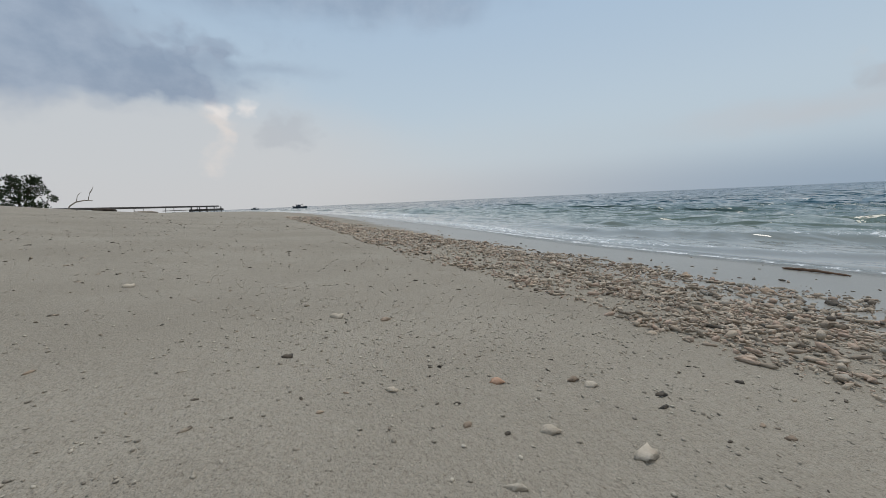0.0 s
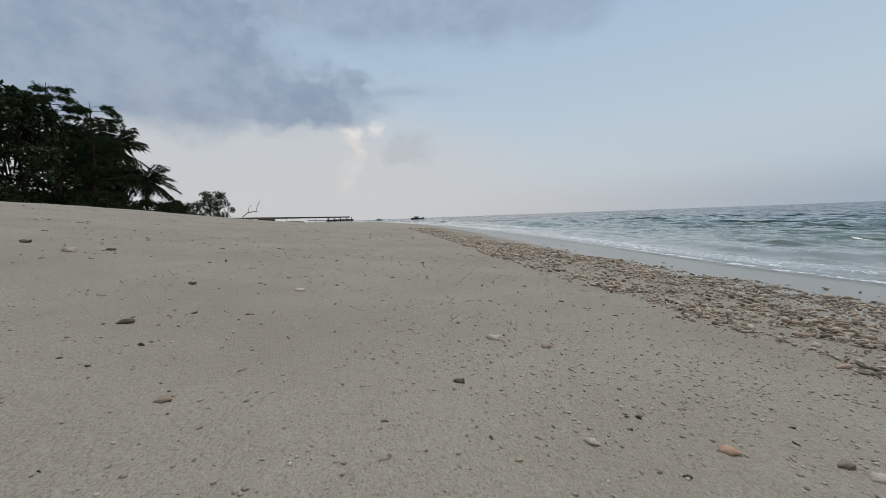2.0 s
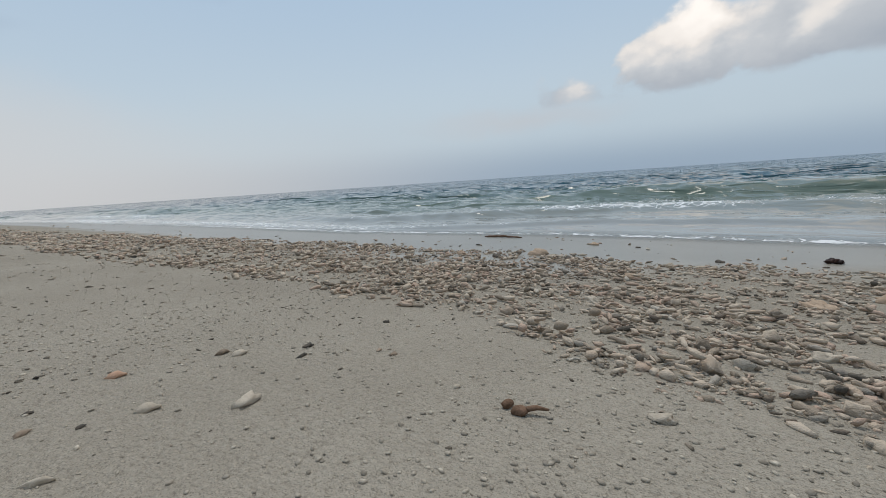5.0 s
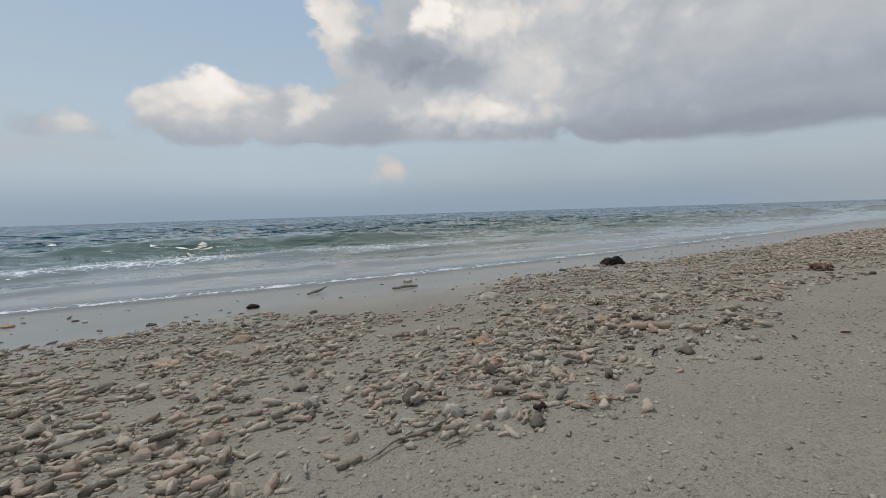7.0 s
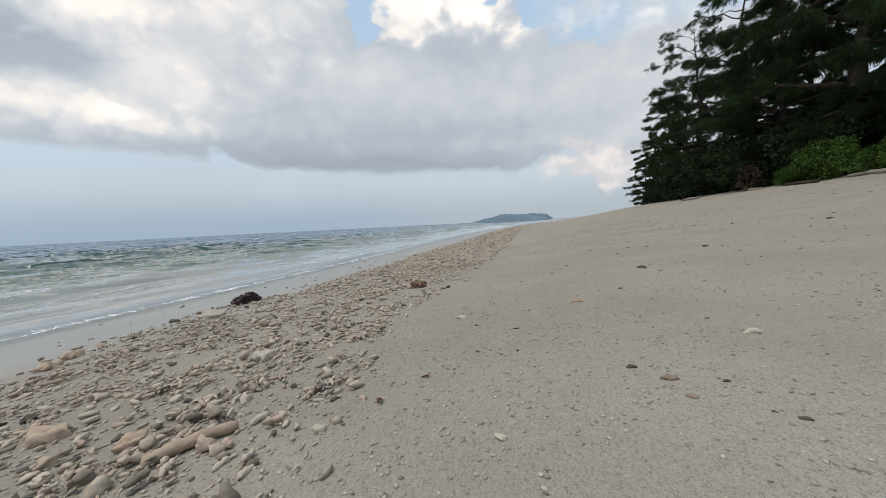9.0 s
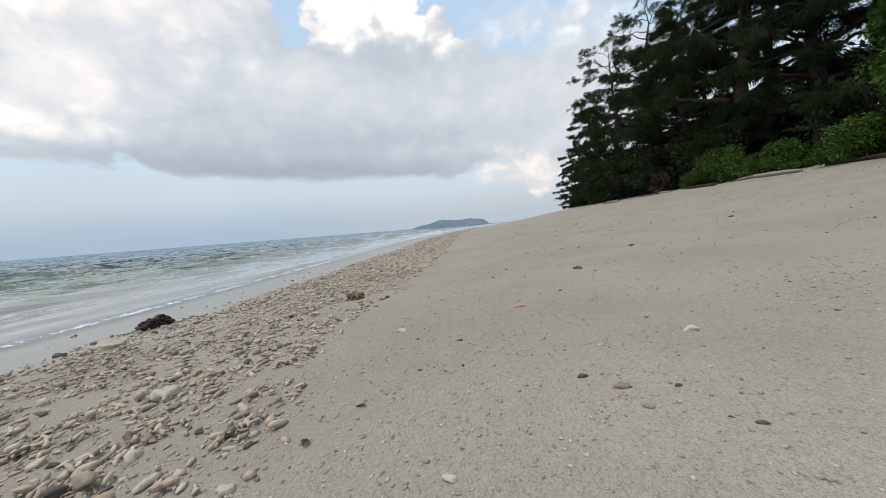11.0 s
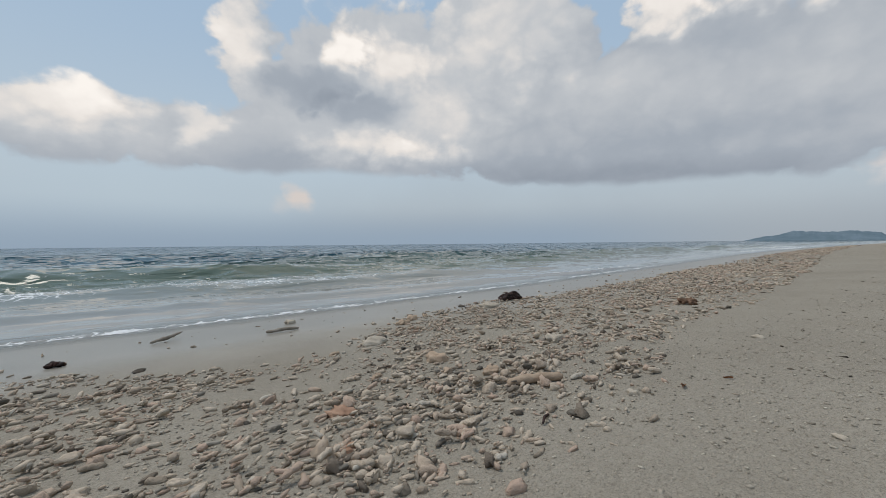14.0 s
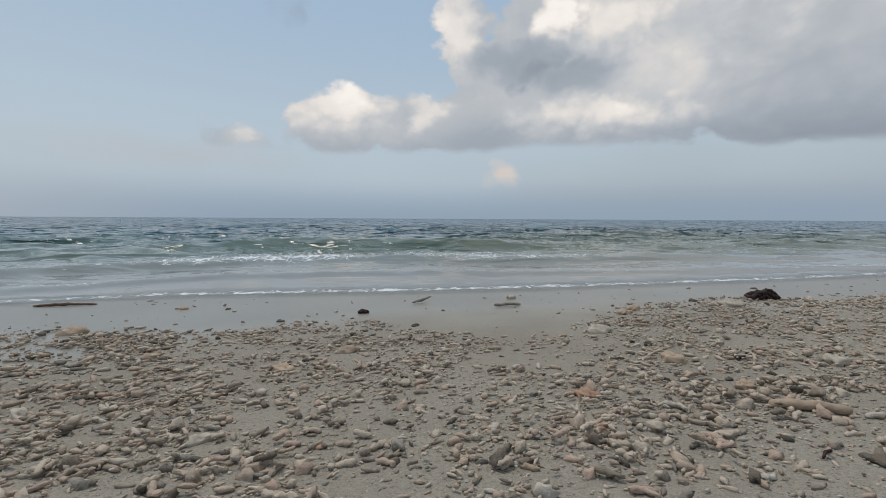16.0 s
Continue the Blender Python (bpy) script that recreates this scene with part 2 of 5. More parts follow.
def ramp(n, value, *stops):
    r = n.add("ShaderNodeValToRGB", Fac=value)
    e = r.color_ramp.elements
    while len(e) < len(stops):
        e.new(0.5)
    for el, (p, c) in zip(e, stops):
        el.position, el.color = p, (*c, 1)
    return r.outputs[0]


def simple(name, a, b, rough=0.7, scale=8.0, relief=0.3, depth=0.01, spec=0.3, vary=0.25):
    m, n, s = material(name)
    p = where(n)
    f = n.noise(p, scale, 6.0, 0.6)
    c = n.mix(n.step(f, 0.3, 0.7), a, b)
    k = n.add("ShaderNodeHueSaturation", Color=c, Value=n.math("ADD", 1.0 - vary / 2, n.math("MULTIPLY", spread(n), vary)))
    n.put(s.inputs["Base Color"], k.outputs[0])
    s.inputs["Roughness"].default_value = rough
    s.inputs["Specular IOR Level"].default_value = spec
    bump(n, s, n.noise(p, scale * 4, 5.0, 0.6), relief, depth)
    return m


def sand_material():
    m, n, s = material("coral_sand")
    p = where(n)
    wet = n.told("wet")
    grains = n.cells(p, 720.0)
    crumb = n.noise(n.times(p, (0.8, 1.0, 1.0)), 165.0, 3.0, 0.6)
    lumps = n.noise(p, 52.0, 4.0, 0.6, 0.4)
    tone = n.noise(p, 1.3, 6.0, 0.6)
    c = n.mix(n.step(tone, 0.3, 0.7), (0.302, 0.272, 0.221), (0.364, 0.331, 0.272))
    g = n.add("ShaderNodeSeparateColor", Color=grains.outputs["Color"]).outputs[0]
    c = n.mix(n.step(g, 0.70, 1.0, 0.0, 0.55), c, (0.117, 0.098, 0.073))
    c = n.mix(n.step(g, 0.25, 0.0, 0.0, 0.5), c, (0.453, 0.408, 0.332))
    c = n.mix(n.step(crumb, 0.46, 0.30, 0.0, 0.45), c, (0.149, 0.125, 0.097))
    c = n.mix(n.step(crumb, 0.56, 0.72, 0.0, 0.40), c, (0.438, 0.396, 0.323))
    c = n.mix(n.step(lumps, 0.35, 0.7, 0.0, 0.25), c, (0.259, 0.227, 0.180))
    bits = n.cells(n.times(p, (0.6, 1.0, 1.0)), 170.0)
    k = n.add("ShaderNodeSeparateColor", Color=bits.outputs["Color"]).outputs[1]
    near_bit = n.step(bits.outputs["Distance"], 0.36, 0.22)
    c = n.mix(n.math("MULTIPLY", near_bit, n.step(k, 0.92, 0.96, 0.0, 0.45)), c, (0.117, 0.098, 0.078))
    c = n.mix(n.math("MULTIPLY", near_bit, n.step(k, 0.16, 0.10, 0.0, 0.6)), c, (0.423, 0.371, 0.296))
    soaked = n.mix(1.0, c, (0.78, 0.81, 0.85), "MULTIPLY")
    c = n.mix(wet, c, soaked)
    n.put(s.inputs["Base Color"], c)
    film = n.step(wet, 0.2, 0.75)
    n.put(s.inputs["Roughness"], n.math("SUBTRACT", 0.92, n.math("MULTIPLY", film, 0.62)))
    n.put(s.inputs["Specular IOR Level"], n.math("ADD", 0.15, n.math("MULTIPLY", film, 0.45)))
    h = n.math("ADD", n.math("MULTIPLY", crumb, 1.7), n.math("ADD", n.math("MULTIPLY", lumps, 0.6), n.math("MULTIPLY", near_bit, n.step(k, 0.5, 0.1, 0.0, 0.6))))
    b = n.add("ShaderNodeBump", Distance=0.008, Height=h, Strength=n.math("SUBTRACT", 0.62, n.math("MULTIPLY", film, 0.58)))
    n.put(s.inputs["Normal"], b.outputs[0])
    return m


def water_material():
    m, n, s = material("sea_water")
    p = where(n)
    deep = n.told("deep")
    foam = n.told("foam")
    sheet = n.told("sheet")
    c = n.mix(n.step(deep, 0.13, 0.36), (0.26, 0.265, 0.25), (0.088, 0.124, 0.094))
    c = n.mix(n.step(deep, 0.36, 0.75), c, (0.018, 0.075, 0.105))
    lace = n.noise(p, 5.0, 7.0, 0.68, 0.6)
    drift = n.add("ShaderNodeVectorMath")
    drift.operation = "MULTIPLY_ADD"
    n.put(drift.inputs[0], n.add("ShaderNodeTexNoise", Vector=p, Scale=3.0, Detail=4.0).outputs["Color"])
    n.put(drift.inputs[1], (0.5, 0.5, 0.5))
    n.put(drift.inputs[2], p)
    cell = n.cells(drift.outputs[0], 6.0, "DISTANCE_TO_EDGE").outputs["Distance"]
    net = n.math("MULTIPLY", n.step(cell, 0.09, 0.0), 0.30)
    f = n.step(n.math("ADD", n.math("ADD", foam, n.math("MULTIPLY", net, n.step(foam, 0.05, 0.4))), n.math("MULTIPLY", n.math("SUBTRACT", lace, 0.5), 1.3)), 0.42, 0.72)
    f = n.math("MULTIPLY", f, n.step(foam, 0.02, 0.2))
    c = n.mix(n.step(foam, 0.1, 0.6, 0.0, 0.35), c, (0.38, 0.45, 0.47))
    c = n.mix(f, c, (0.80, 0.82, 0.83))
    n.put(s.inputs["Base Color"], c)
    n.put(s.inputs["Roughness"], n.math("ADD", 0.04, n.math("MULTIPLY", f, 0.6)))
    s.inputs["IOR"].default_value = 1.33
    n.put(s.inputs["Specular IOR Level"], n.step(deep, 0.45, 1.0, 0.5, 0.30))
    n.put(s.inputs["Alpha"], n.math("MAXIMUM", sheet, n.math("MULTIPLY", f, 0.9)))
    # single wavelets with calm water between them, drawn out along the shore
    def wavelets(scale, stretch, lo, hi):
        return n.step(n.noise(n.times(p, (stretch, 1.0, 1.0)), scale, 2.0, 0.45, 0.4), lo, hi)

    rip = n.math("ADD", n.math("MULTIPLY", wavelets(1.7, 0.36, 0.50, 0.70), 0.50), n.math("ADD", n.math("MULTIPLY", wavelets(4.5, 0.42, 0.52, 0.74), 0.14), n.math("MULTIPLY", wavelets(0.55, 0.34, 0.49, 0.66), 1.3)))
    lump = n.math("MULTIPLY", n.math("MULTIPLY", lace, f), 0.15)
    b = n.add("ShaderNodeBump", Distance=n.step(deep, 0.28, 1.0, 0.12, 1.0), Height=n.math("ADD", rip, lump), Strength=n.math("MULTIPLY", n.step(deep, 0.10, 0.36, 0.12, 1.0), n.step(n.noise(n.times(p, (0.5, 1.0, 1.0)), 0.22, 3.0), 0.35, 0.65, 0.5, 1.0)))
    n.put(s.inputs["Normal"], b.outputs[0])
    return m


def coral_material():
    m, n, s = material("bleached_coral")
    p = where(n)
    r = spread(n)
    c = ramp(n, r, (0.0, (0.490, 0.405, 0.312)), (0.25, (0.560, 0.474, 0.375)), (0.42, (0.465, 0.372, 0.284)), (0.55, (0.495, 0.362, 0.280)), (0.68, (0.390, 0.318, 0.246)), (0.82, (0.300, 0.250, 0.190)), (0.90, (0.150, 0.122, 0.096)), (0.93, (0.570, 0.515, 0.432)), (0.985, (0.120, 0.106, 0.086)))
    pores = n.add("ShaderNodeTexVoronoi", Vector=p, Scale=420.0).outputs["Distance"]
    stain = n.noise(p, 70.0, 6.0, 0.65)
    c = n.mix(n.step(stain, 0.48, 0.75, 0.0, 0.3), c, (0.34, 0.28, 0.22))
    c = n.mix(n.step(pores, 0.42, 0.0, 0.0, 0.12), c, (0.17, 0.14, 0.11))
    n.put(s.inputs["Base Color"], c)
    s.inputs["Roughness"].default_value = 0.85
    s.inputs["Specular IOR Level"].default_value = 0.25
    bump(n, s, n.math("ADD", pores, n.math("MULTIPLY", n.noise(p, 110.0, 5.0, 0.65), 3.0)), 0.45, 0.003)
    return m


def leaf_material(name, a, b, rough=0.55):
    m, n, s = material(name)
    r = spread(n)
    n.put(s.inputs["Base Color"], n.mix(r, a, b))
    s.inputs["Roughness"].default_value = rough
    s.inputs["Specular IOR Level"].default_value = 0.12
    return m


SAND, WATER, CORAL = sand_material(), water_material(), coral_material()
GRIT = simple("shell_grit", (0.27, 0.235, 0.187), (0.45, 0.405, 0.333), 0.9, 90.0, 0.3, 0.002, 0.15, 0.7)
FLAKE = simple("bark_flakes", (0.07, 0.058, 0.046), (0.34, 0.285, 0.22), 0.85, 60.0, 0.3, 0.002, 0.2, 1.2)
DARK_STONE = simple("dark_pebble", (0.055, 0.05, 0.042), (0.12, 0.095, 0.07), 0.7, 60.0, 0.5, 0.003, 0.3, 0.5)
TAN_STONE = simple("tan_pebble", (0.24, 0.18, 0.13), (0.36, 0.28, 0.205), 0.75, 60.0, 0.5, 0.003, 0.3, 0.5)
TAN_CORAL = simple("tan_coral", (0.37, 0.275, 0.195), (0.48, 0.365, 0.265), 0.8, 30.0, 0.7, 0.004, 0.25, 0.2)
PALE_CORAL = simple("pale_coral", (0.435, 0.374, 0.296), (0.557, 0.492, 0.400), 0.85, 40.0, 0.8, 0.004, 0.2, 0.2)
RUST_CORAL = simple("rusty_coral", (0.34, 0.20, 0.13), (0.48, 0.31, 0.215), 0.8, 30.0, 0.7, 0.004, 0.25, 0.3)
WEED = simple("dried_seaweed", (0.014, 0.008, 0.007), (0.055, 0.022, 0.015), 0.55, 40.0, 0.6, 0.005, 0.35, 0.5)
HUSK = simple("coconut_husk", (0.11, 0.065, 0.04), (0.24, 0.15, 0.10), 0.8, 40.0, 0.8, 0.004, 0.2, 0.3)
DRIFT = simple("weathered_driftwood", (0.19, 0.16, 0.125), (0.33, 0.29, 0.24), 0.8, 25.0, 0.8, 0.006, 0.2, 0.3)
DRYLEAF = simple("dry_leaf", (0.22, 0.10, 0.045), (0.38, 0.19, 0.09), 0.7, 50.0, 0.5, 0.002, 0.25, 0.4)
BARK = simple("tree_bark", (0.03, 0.024, 0.019), (0.07, 0.055, 0.044), 0.9, 6.0, 0.9, 0.03, 0.1, 0.3)
NEEDLE = leaf_material("needle_foliage", (0.015, 0.028, 0.012), (0.038, 0.062, 0.022), 0.75)
FROND = leaf_material("palm_frond", (0.012, 0.018, 0.008), (0.028, 0.040, 0.016), 0.6)
BROAD = leaf_material("broad_leaf", (0.012, 0.02, 0.008), (0.028, 0.044, 0.016), 0.7)
WITHERED = leaf_material("withered_leaf", (0.05, 0.036, 0.026), (0.12, 0.088, 0.065), 0.8)
BRIGHT = leaf_material("bright_leaf", (0.022, 0.055, 0.008), (0.075, 0.125, 0.022), 0.55)
PIERWOOD = simple("pier_timber", (0.045, 0.042, 0.04), (0.09, 0.085, 0.08), 0.85, 3.0, 0.4, 0.02)
BOATPAINT = simple("boat_hull", (0.05, 0.06, 0.075), (0.09, 0.10, 0.12), 0.5, 2.0, 0.2, 0.01)
# pale blue-grey: the haze of distance is put into the woods' colour
ISLE = simple("hazed_island_woods", (0.115, 0.165, 0.195), (0.17, 0.225, 0.265), 0.95, 0.012, 0.2, 4.0, 0.0, 0.0)


# ---- mesh helpers ----
def build(name, v, f, m, smooth=False, parent=None, label="", attributes=()):
    """A mesh object from arrays of points and of faces with one number of corners."""
    v, f = np.asarray(v, np.float32), np.asarray(f, np.int32)
    me = bpy.data.meshes.new(name)
    me.vertices.add(len(v))
    me.vertices.foreach_set("co", v.ravel())
    me.loops.add(f.size)
    me.loops.foreach_set("vertex_index", f.ravel())
    me.polygons.add(len(f))
    me.polygons.foreach_set("loop_start", np.arange(0, f.size, f.shape[1], dtype=np.int32))
    me.polygons.foreach_set("use_smooth", np.full(len(f), smooth))
    me.materials.append(m)
    for key, values in attributes:
        me.attributes.new(key, "FLOAT", "POINT").data.foreach_set("value", np.asarray(values, np.float32).ravel())
    me.update(calc_edges=True)
    me.validate()
    ob = new(name, me)
    if parent:
        ob.parent = parent
    if label:
        tagged(ob, label)
    return ob


def part(name, bm, m, parent, label=""):
    me = bpy.data.meshes.new(name)
    bm.to_mesh(me)
    bm.free()
    me.materials.append(m)
    ob = new(name, me)
    ob.parent = parent
    return tagged(ob, label)


def lattice(x, y, seed=0):
    """Smooth value noise from 0 to 1 on the plane."""
    xi, yi = np.floor(x).astype(np.int64), np.floor(y).astype(np.int64)
    fx, fy = x - xi, y - yi
    fx, fy = fx * fx * (3 - 2 * fx), fy * fy * (3 - 2 * fy)

    def at(i, j):
        h = (i * 374761393 + j * 668265263 + seed * 974634777) & 0x7FFFFFFF
        h = ((h ^ (h >> 13)) * 1274126177) & 0x7FFFFFFF
        return ((h ^ (h >> 16)) & 0xFFFF) / 65535.0

    return (at(xi, yi) * (1 - fx) + at(xi + 1, yi) * fx) * (1 - fy) + (at(xi, yi + 1) * (1 - fx) + at(xi + 1, yi + 1) * fx) * fy


def fbm(x, y, octaves=4, seed=0):
    out, amp, total = 0, 1.0, 0
    for k in range(octaves):
        out = out + amp * lattice(x * 2 ** k + 17.3 * k, y * 2 ** k + 9.1 * k, seed + k)
        total, amp = total + amp, amp * 0.5
    return out / total


# ---- the lie of the land ----
SEA = -0.27
SHORE = 3.75


def bend(x):
    """How far the shore lies seaward of its line at the camera."""
    x = np.asarray(x, float)
    return np.where(x > 0, 4.5 * (1 - np.exp(-(np.abs(x) / 24) ** 1.5)), -0.002 * np.minimum(x * x, 150.0 ** 2) - 0.6 * np.maximum(np.abs(x) - 150, 0))


def land(x, y):
    """The beach's height without its small unevenness."""
    s = y - bend(x)
    up = np.clip(-s, 0, 8.6)
    z = np.where(s > 0, 0.06 - 0.088 * s, 0.06 + 0.088 * up + 0.0052 * up * up)
    z = z + np.clip(-s - 8.6, 0, 30) * 0.012
    berm = np.interp(x, (-40.0, -25.0, -18.0, -12.0, -8.0, 0.0), (0.28, 0.42, 0.66, 0.85, 0.92, 1.0))
    z = np.where(s < 0, 0.06 + (z - 0.06) * berm, z)
    out = np.clip(s - SHORE, 0, None)
    return np.where(out > 0, np.maximum(SEA - 0.088 * out, -2.5), z)


def sand_z(x, y):
    s = y - bend(x)
    dry = np.clip((2.6 - s) / 2.0, 0, 1)
    r = np.hypot(x, y)
    far = np.clip(1.6 - r / 60, 0.0, 1.0)
    z = land(x, y)
    z = z + dry * far * (0.022 * (fbm(x * 1.1, y * 1.1, 3, 3) - 0.5) + 0.010 * (fbm(x * 6, y * 6, 3, 8) - 0.5))
    return z


def polar_grid(radii, angles, closed):
    R, A = np.meshgrid(radii, angles, indexing="ij")
    nr, na = R.shape
    i = (np.arange(nr - 1)[:, None] * na + np.arange(na if closed else na - 1)[None])
    j = np.arange(nr - 1)[:, None] * na + (np.arange(na if closed else na - 1)[None] + 1) % na
    f = np.stack([i, i + na, j + na, j], -1).reshape(-1, 4)
    return R * np.cos(A), R * np.sin(A), f


gx, gy, gf = polar_grid(np.concatenate([[0.002], np.geomspace(0.2, 60, 330), np.geomspace(64, 4900, 50)]), np.linspace(0, 2 * np.pi, 480, endpoint=False), True)
gs = gy - bend(gx)
wetness = np.clip((gs - 1.35 + 0.35 * np.clip(-gx - 0.3, 0, 1) + 0.6 * (fbm(gx * 1.2, gy * 1.2, 3, 21) - 0.5)) / (1.6 - 0.7 * np.clip(-gx - 0.3, 0, 1)), 0, 1)
ground = build("ground", np.stack([gx, gy, sand_z(gx, gy)], -1).reshape(-1, 3), gf, SAND, True, attributes=(("wet", wetness),))
tagged(ground, "pale coral sand beach, wet near the water", "beach", kind="structure")


def sea_surface(x, y):
    """Height, foam, depth and how solid the water looks."""
    tongue = 0.75 * np.clip((-x - 2.2) / 2.4, 0, 1)
    s = y - bend(x) - SHORE + tongue
    r = np.hypot(x, y)
    k = s + 1.6 * (fbm(x * 0.16, y * 0.05, 2, 31) - 0.5)
    rise = np.clip(s / 3.0, 0, 1)
    near = np.clip(1.4 - r / 55, 0.0, 1)
    rng = np.random.RandomState(4)
    z = np.zeros_like(x)
    for n in range(24):
        wave = 0.32 * 1.17 ** n
        turn = rng.uniform(-0.6, 0.6)
        ph = 2 * np.pi * (x * np.sin(turn) + y * np.cos(turn)) / wave + rng.uniform(0, 6.3) + 2.5 * fbm(x / wave / 3, y / wave / 3, 2, 40 + n)
        fade = np.clip(2.2 - r / (wave * 30), 0, 1)
        z = z + 0.0072 * wave ** 0.68 * (1 - 1.55 * np.abs(np.sin(ph / 2)) ** 0.8) * fade
    for scale, tall, seed in ((0.22, 0.060, 201), (0.45, 0.060, 211), (0.95, 0.044, 221), (2.0, 0.018, 231)):
        n = fbm(x * scale + 0.3 * y * scale, y * scale * 2.0, 2, seed)
        z = z + tall * np.clip(1 - np.abs(2 * n - 1) * 2.6, 0, 1) ** 1.5 * np.clip(2.4 - r * scale / 26, 0, 1)
    z = z * (0.35 * rise + 0.65 * np.clip((s - 1.2) / 4.5, 0, 1)) * np.maximum(near, 0.45) * (0.55 + 0.9 * fbm(x * 0.09, y * 0.09, 2, 77))

    def roll(at, h, back_w, front_w, seed, gap):
        d = k - at
        shape = np.exp(-(d / np.where(d < 0, front_w, back_w)) ** 2)
        along = np.clip((fbm(x * 0.11, y * 0 + 3, 3, seed) - gap) * 4, 0.12, 1)
        return h * shape * along, shape, along

    a, sa, la = roll(5.0, 0.28, 0.9, 0.55, 51, 0.40)
    b, sb, lb = roll(2.1, 0.075, 0.7, 0.28, 55, 0.25)
    c, sc, lc = roll(9.5, 0.17, 1.4, 0.9, 59, 0.45)
    e, se, le = roll(0.75, 0.03, 0.5, 0.16, 61, 0.2)
    z = SEA + z + (a + b + c + e) * np.clip(s * 2, 0, 1)
    z = z + 0.012 * np.clip(s, 0, 1) * fbm(x * 4, y * 4, 3, 91)
    foam = 0.34 * sb * lb * np.clip(fbm(x * 0.5, y * 0.2, 3, 81) * 2.2 - 0.35, 0, 1) + 0.21 * np.exp(-((k - 1.2) / 0.9) ** 2) + 0.29 * np.exp(-((k - 3.3) / 1.1) ** 2) * (0.45 + la * 0.55) + 0.22 * se
    foam = foam + 0.26 * sa * la * np.clip((5.15 - k) * 2, 0, 1) * np.clip((fbm(x * 0.3, y * 0.3, 2, 71) - 0.45) * 5, 0, 1)
    z = z + 0.06 * np.clip(foam - 0.08, 0, 0.5) * fbm(x * 5, y * 7, 3, 141)
    edge = np.exp(-((s - 0.10) / np.where(s < 0.10, 0.07, 0.13)) ** 2)
    foam = np.clip(foam * (0.42 + 0.75 * np.clip((fbm(x * 0.10, y * 0.25, 2, 121) - 0.40) * 4, 0, 1)) + 0.52 * edge + 0.09 * np.exp(-((s - 0.7) / 0.5) ** 2), 0, 1)
    z = np.where(s < 1.2, np.maximum(z, land(x, y) + 0.012 * np.clip(s * 4, 0, 1) + 0.002), z)
    deep = np.clip(s / 26, 0, 1) ** 0.6
    solid = np.clip(0.45 + s * 1.3, 0, 1)
    return z, foam, deep, solid


wx, wy, wf = polar_grid(np.concatenate([np.geomspace(2.2, 42, 330), np.geomspace(42.4, 320, 190), np.geomspace(330, 4900, 50)]), np.linspace(radians(-9), radians(196), 580), False)
wz, wfoam, wdeep, wsolid = sea_surface(wx, wy)
keep = ((wy - bend(wx)) > SHORE - 0.6 - 0.75 * np.clip((-wx - 2.2) / 2.4, 0, 1)).ravel()
wf = wf[keep[wf].all(1)]
water = build("water", np.stack([wx, wy, wz], -1).reshape(-1, 3), wf, WATER, True, attributes=(("foam", wfoam), ("deep", wdeep), ("sheet", wsolid)))
tagged(water, "grey-green sea with small breaking waves and foam", "sea", kind="structure")


# ---- shapes for pieces of coral and stone ----
def tube(path, radii, sides=7, caps=True):
    """Points and triangles of a bent tube with closed ends."""
    path, radii = np.asarray(path, float), np.asarray(radii, float)
    t = np.gradient(path, axis=0)
    t /= np.linalg.norm(t, axis=1)[:, None]
    ref = np.array([0, 0, 1.0]) if abs(t[:, 2]).mean() < 0.8 else np.array([1.0, 0, 0])
    u = np.cross(t, ref)
    u /= np.linalg.norm(u, axis=1)[:, None]
    w = np.cross(u, t)
    a = np.linspace(0, 2 * np.pi, sides, endpoint=False)
    v = path[:, None] + radii[:, None, None] * (np.cos(a)[None, :, None] * u[:, None] + np.sin(a)[None, :, None] * w[:, None])
    n = len(path)
    i = (np.arange(n - 1)[:, None] * sides + np.arange(sides)[None]).ravel()
    j = (np.arange(n - 1)[:, None] * sides + (np.arange(sides)[None] + 1) % sides).ravel()
    f = np.concatenate([np.stack([i, j, j + sides], -1), np.stack([i, j + sides, i + sides], -1)])
    v = v.reshape(-1, 3)
    if caps:
        k = np.arange(sides)
        f = np.concatenate([f, np.stack([np.full(sides, len(v)), (k + 1) % sides, k], -1), np.stack([np.full(sides, len(v) + 1), (n - 1) * sides + k, (n - 1) * sides + (k + 1) % sides], -1)])
        v = np.concatenate([v, path[:1], path[-1:]])
    return v, f


def ball(level=1):
    bm = bmesh.new()
    bmesh.ops.create_icosphere(bm, subdivisions=level, radius=1.0)
    v = np.array([p.co for p in bm.verts])
    f = np.array([[p.index for p in q.verts] for q in bm.faces])
    bm.free()
    return v, f


def joined(pieces):
    vs, fs, k = [], [], 0
    for v, f in pieces:
        vs.append(v)
        fs.append(f + k)
        k += len(v)
    return np.concatenate(vs), np.concatenate(fs)


shape_rng = np.random.RandomState(11)


def finger(bent=0.15, thick=0.16, lumps=0.24, rings=7, sides=7):
    """A broken finger of coral, one unit long."""
    t = np.linspace(-0.5, 0.5, rings)
    g = shape_rng
    path = np.stack([t, bent * (0.25 - t * t) * g.uniform(-2, 2) + 0.02 * g.randn(rings), 0.3 * bent * (0.25 - t * t) * g.uniform(-1, 1)], -1)
    rad = thick * (1 + lumps * g.randn(rings)) * np.sqrt(np.clip(1.08 - (2.0 * np.abs(t)) ** 5, 0.25, 1)) * (1 + 0.25 * g.uniform(-1, 1) * t)
    v, f = tube(path, rad, sides)
    return v + 0.02 * g.randn(*v.shape), f


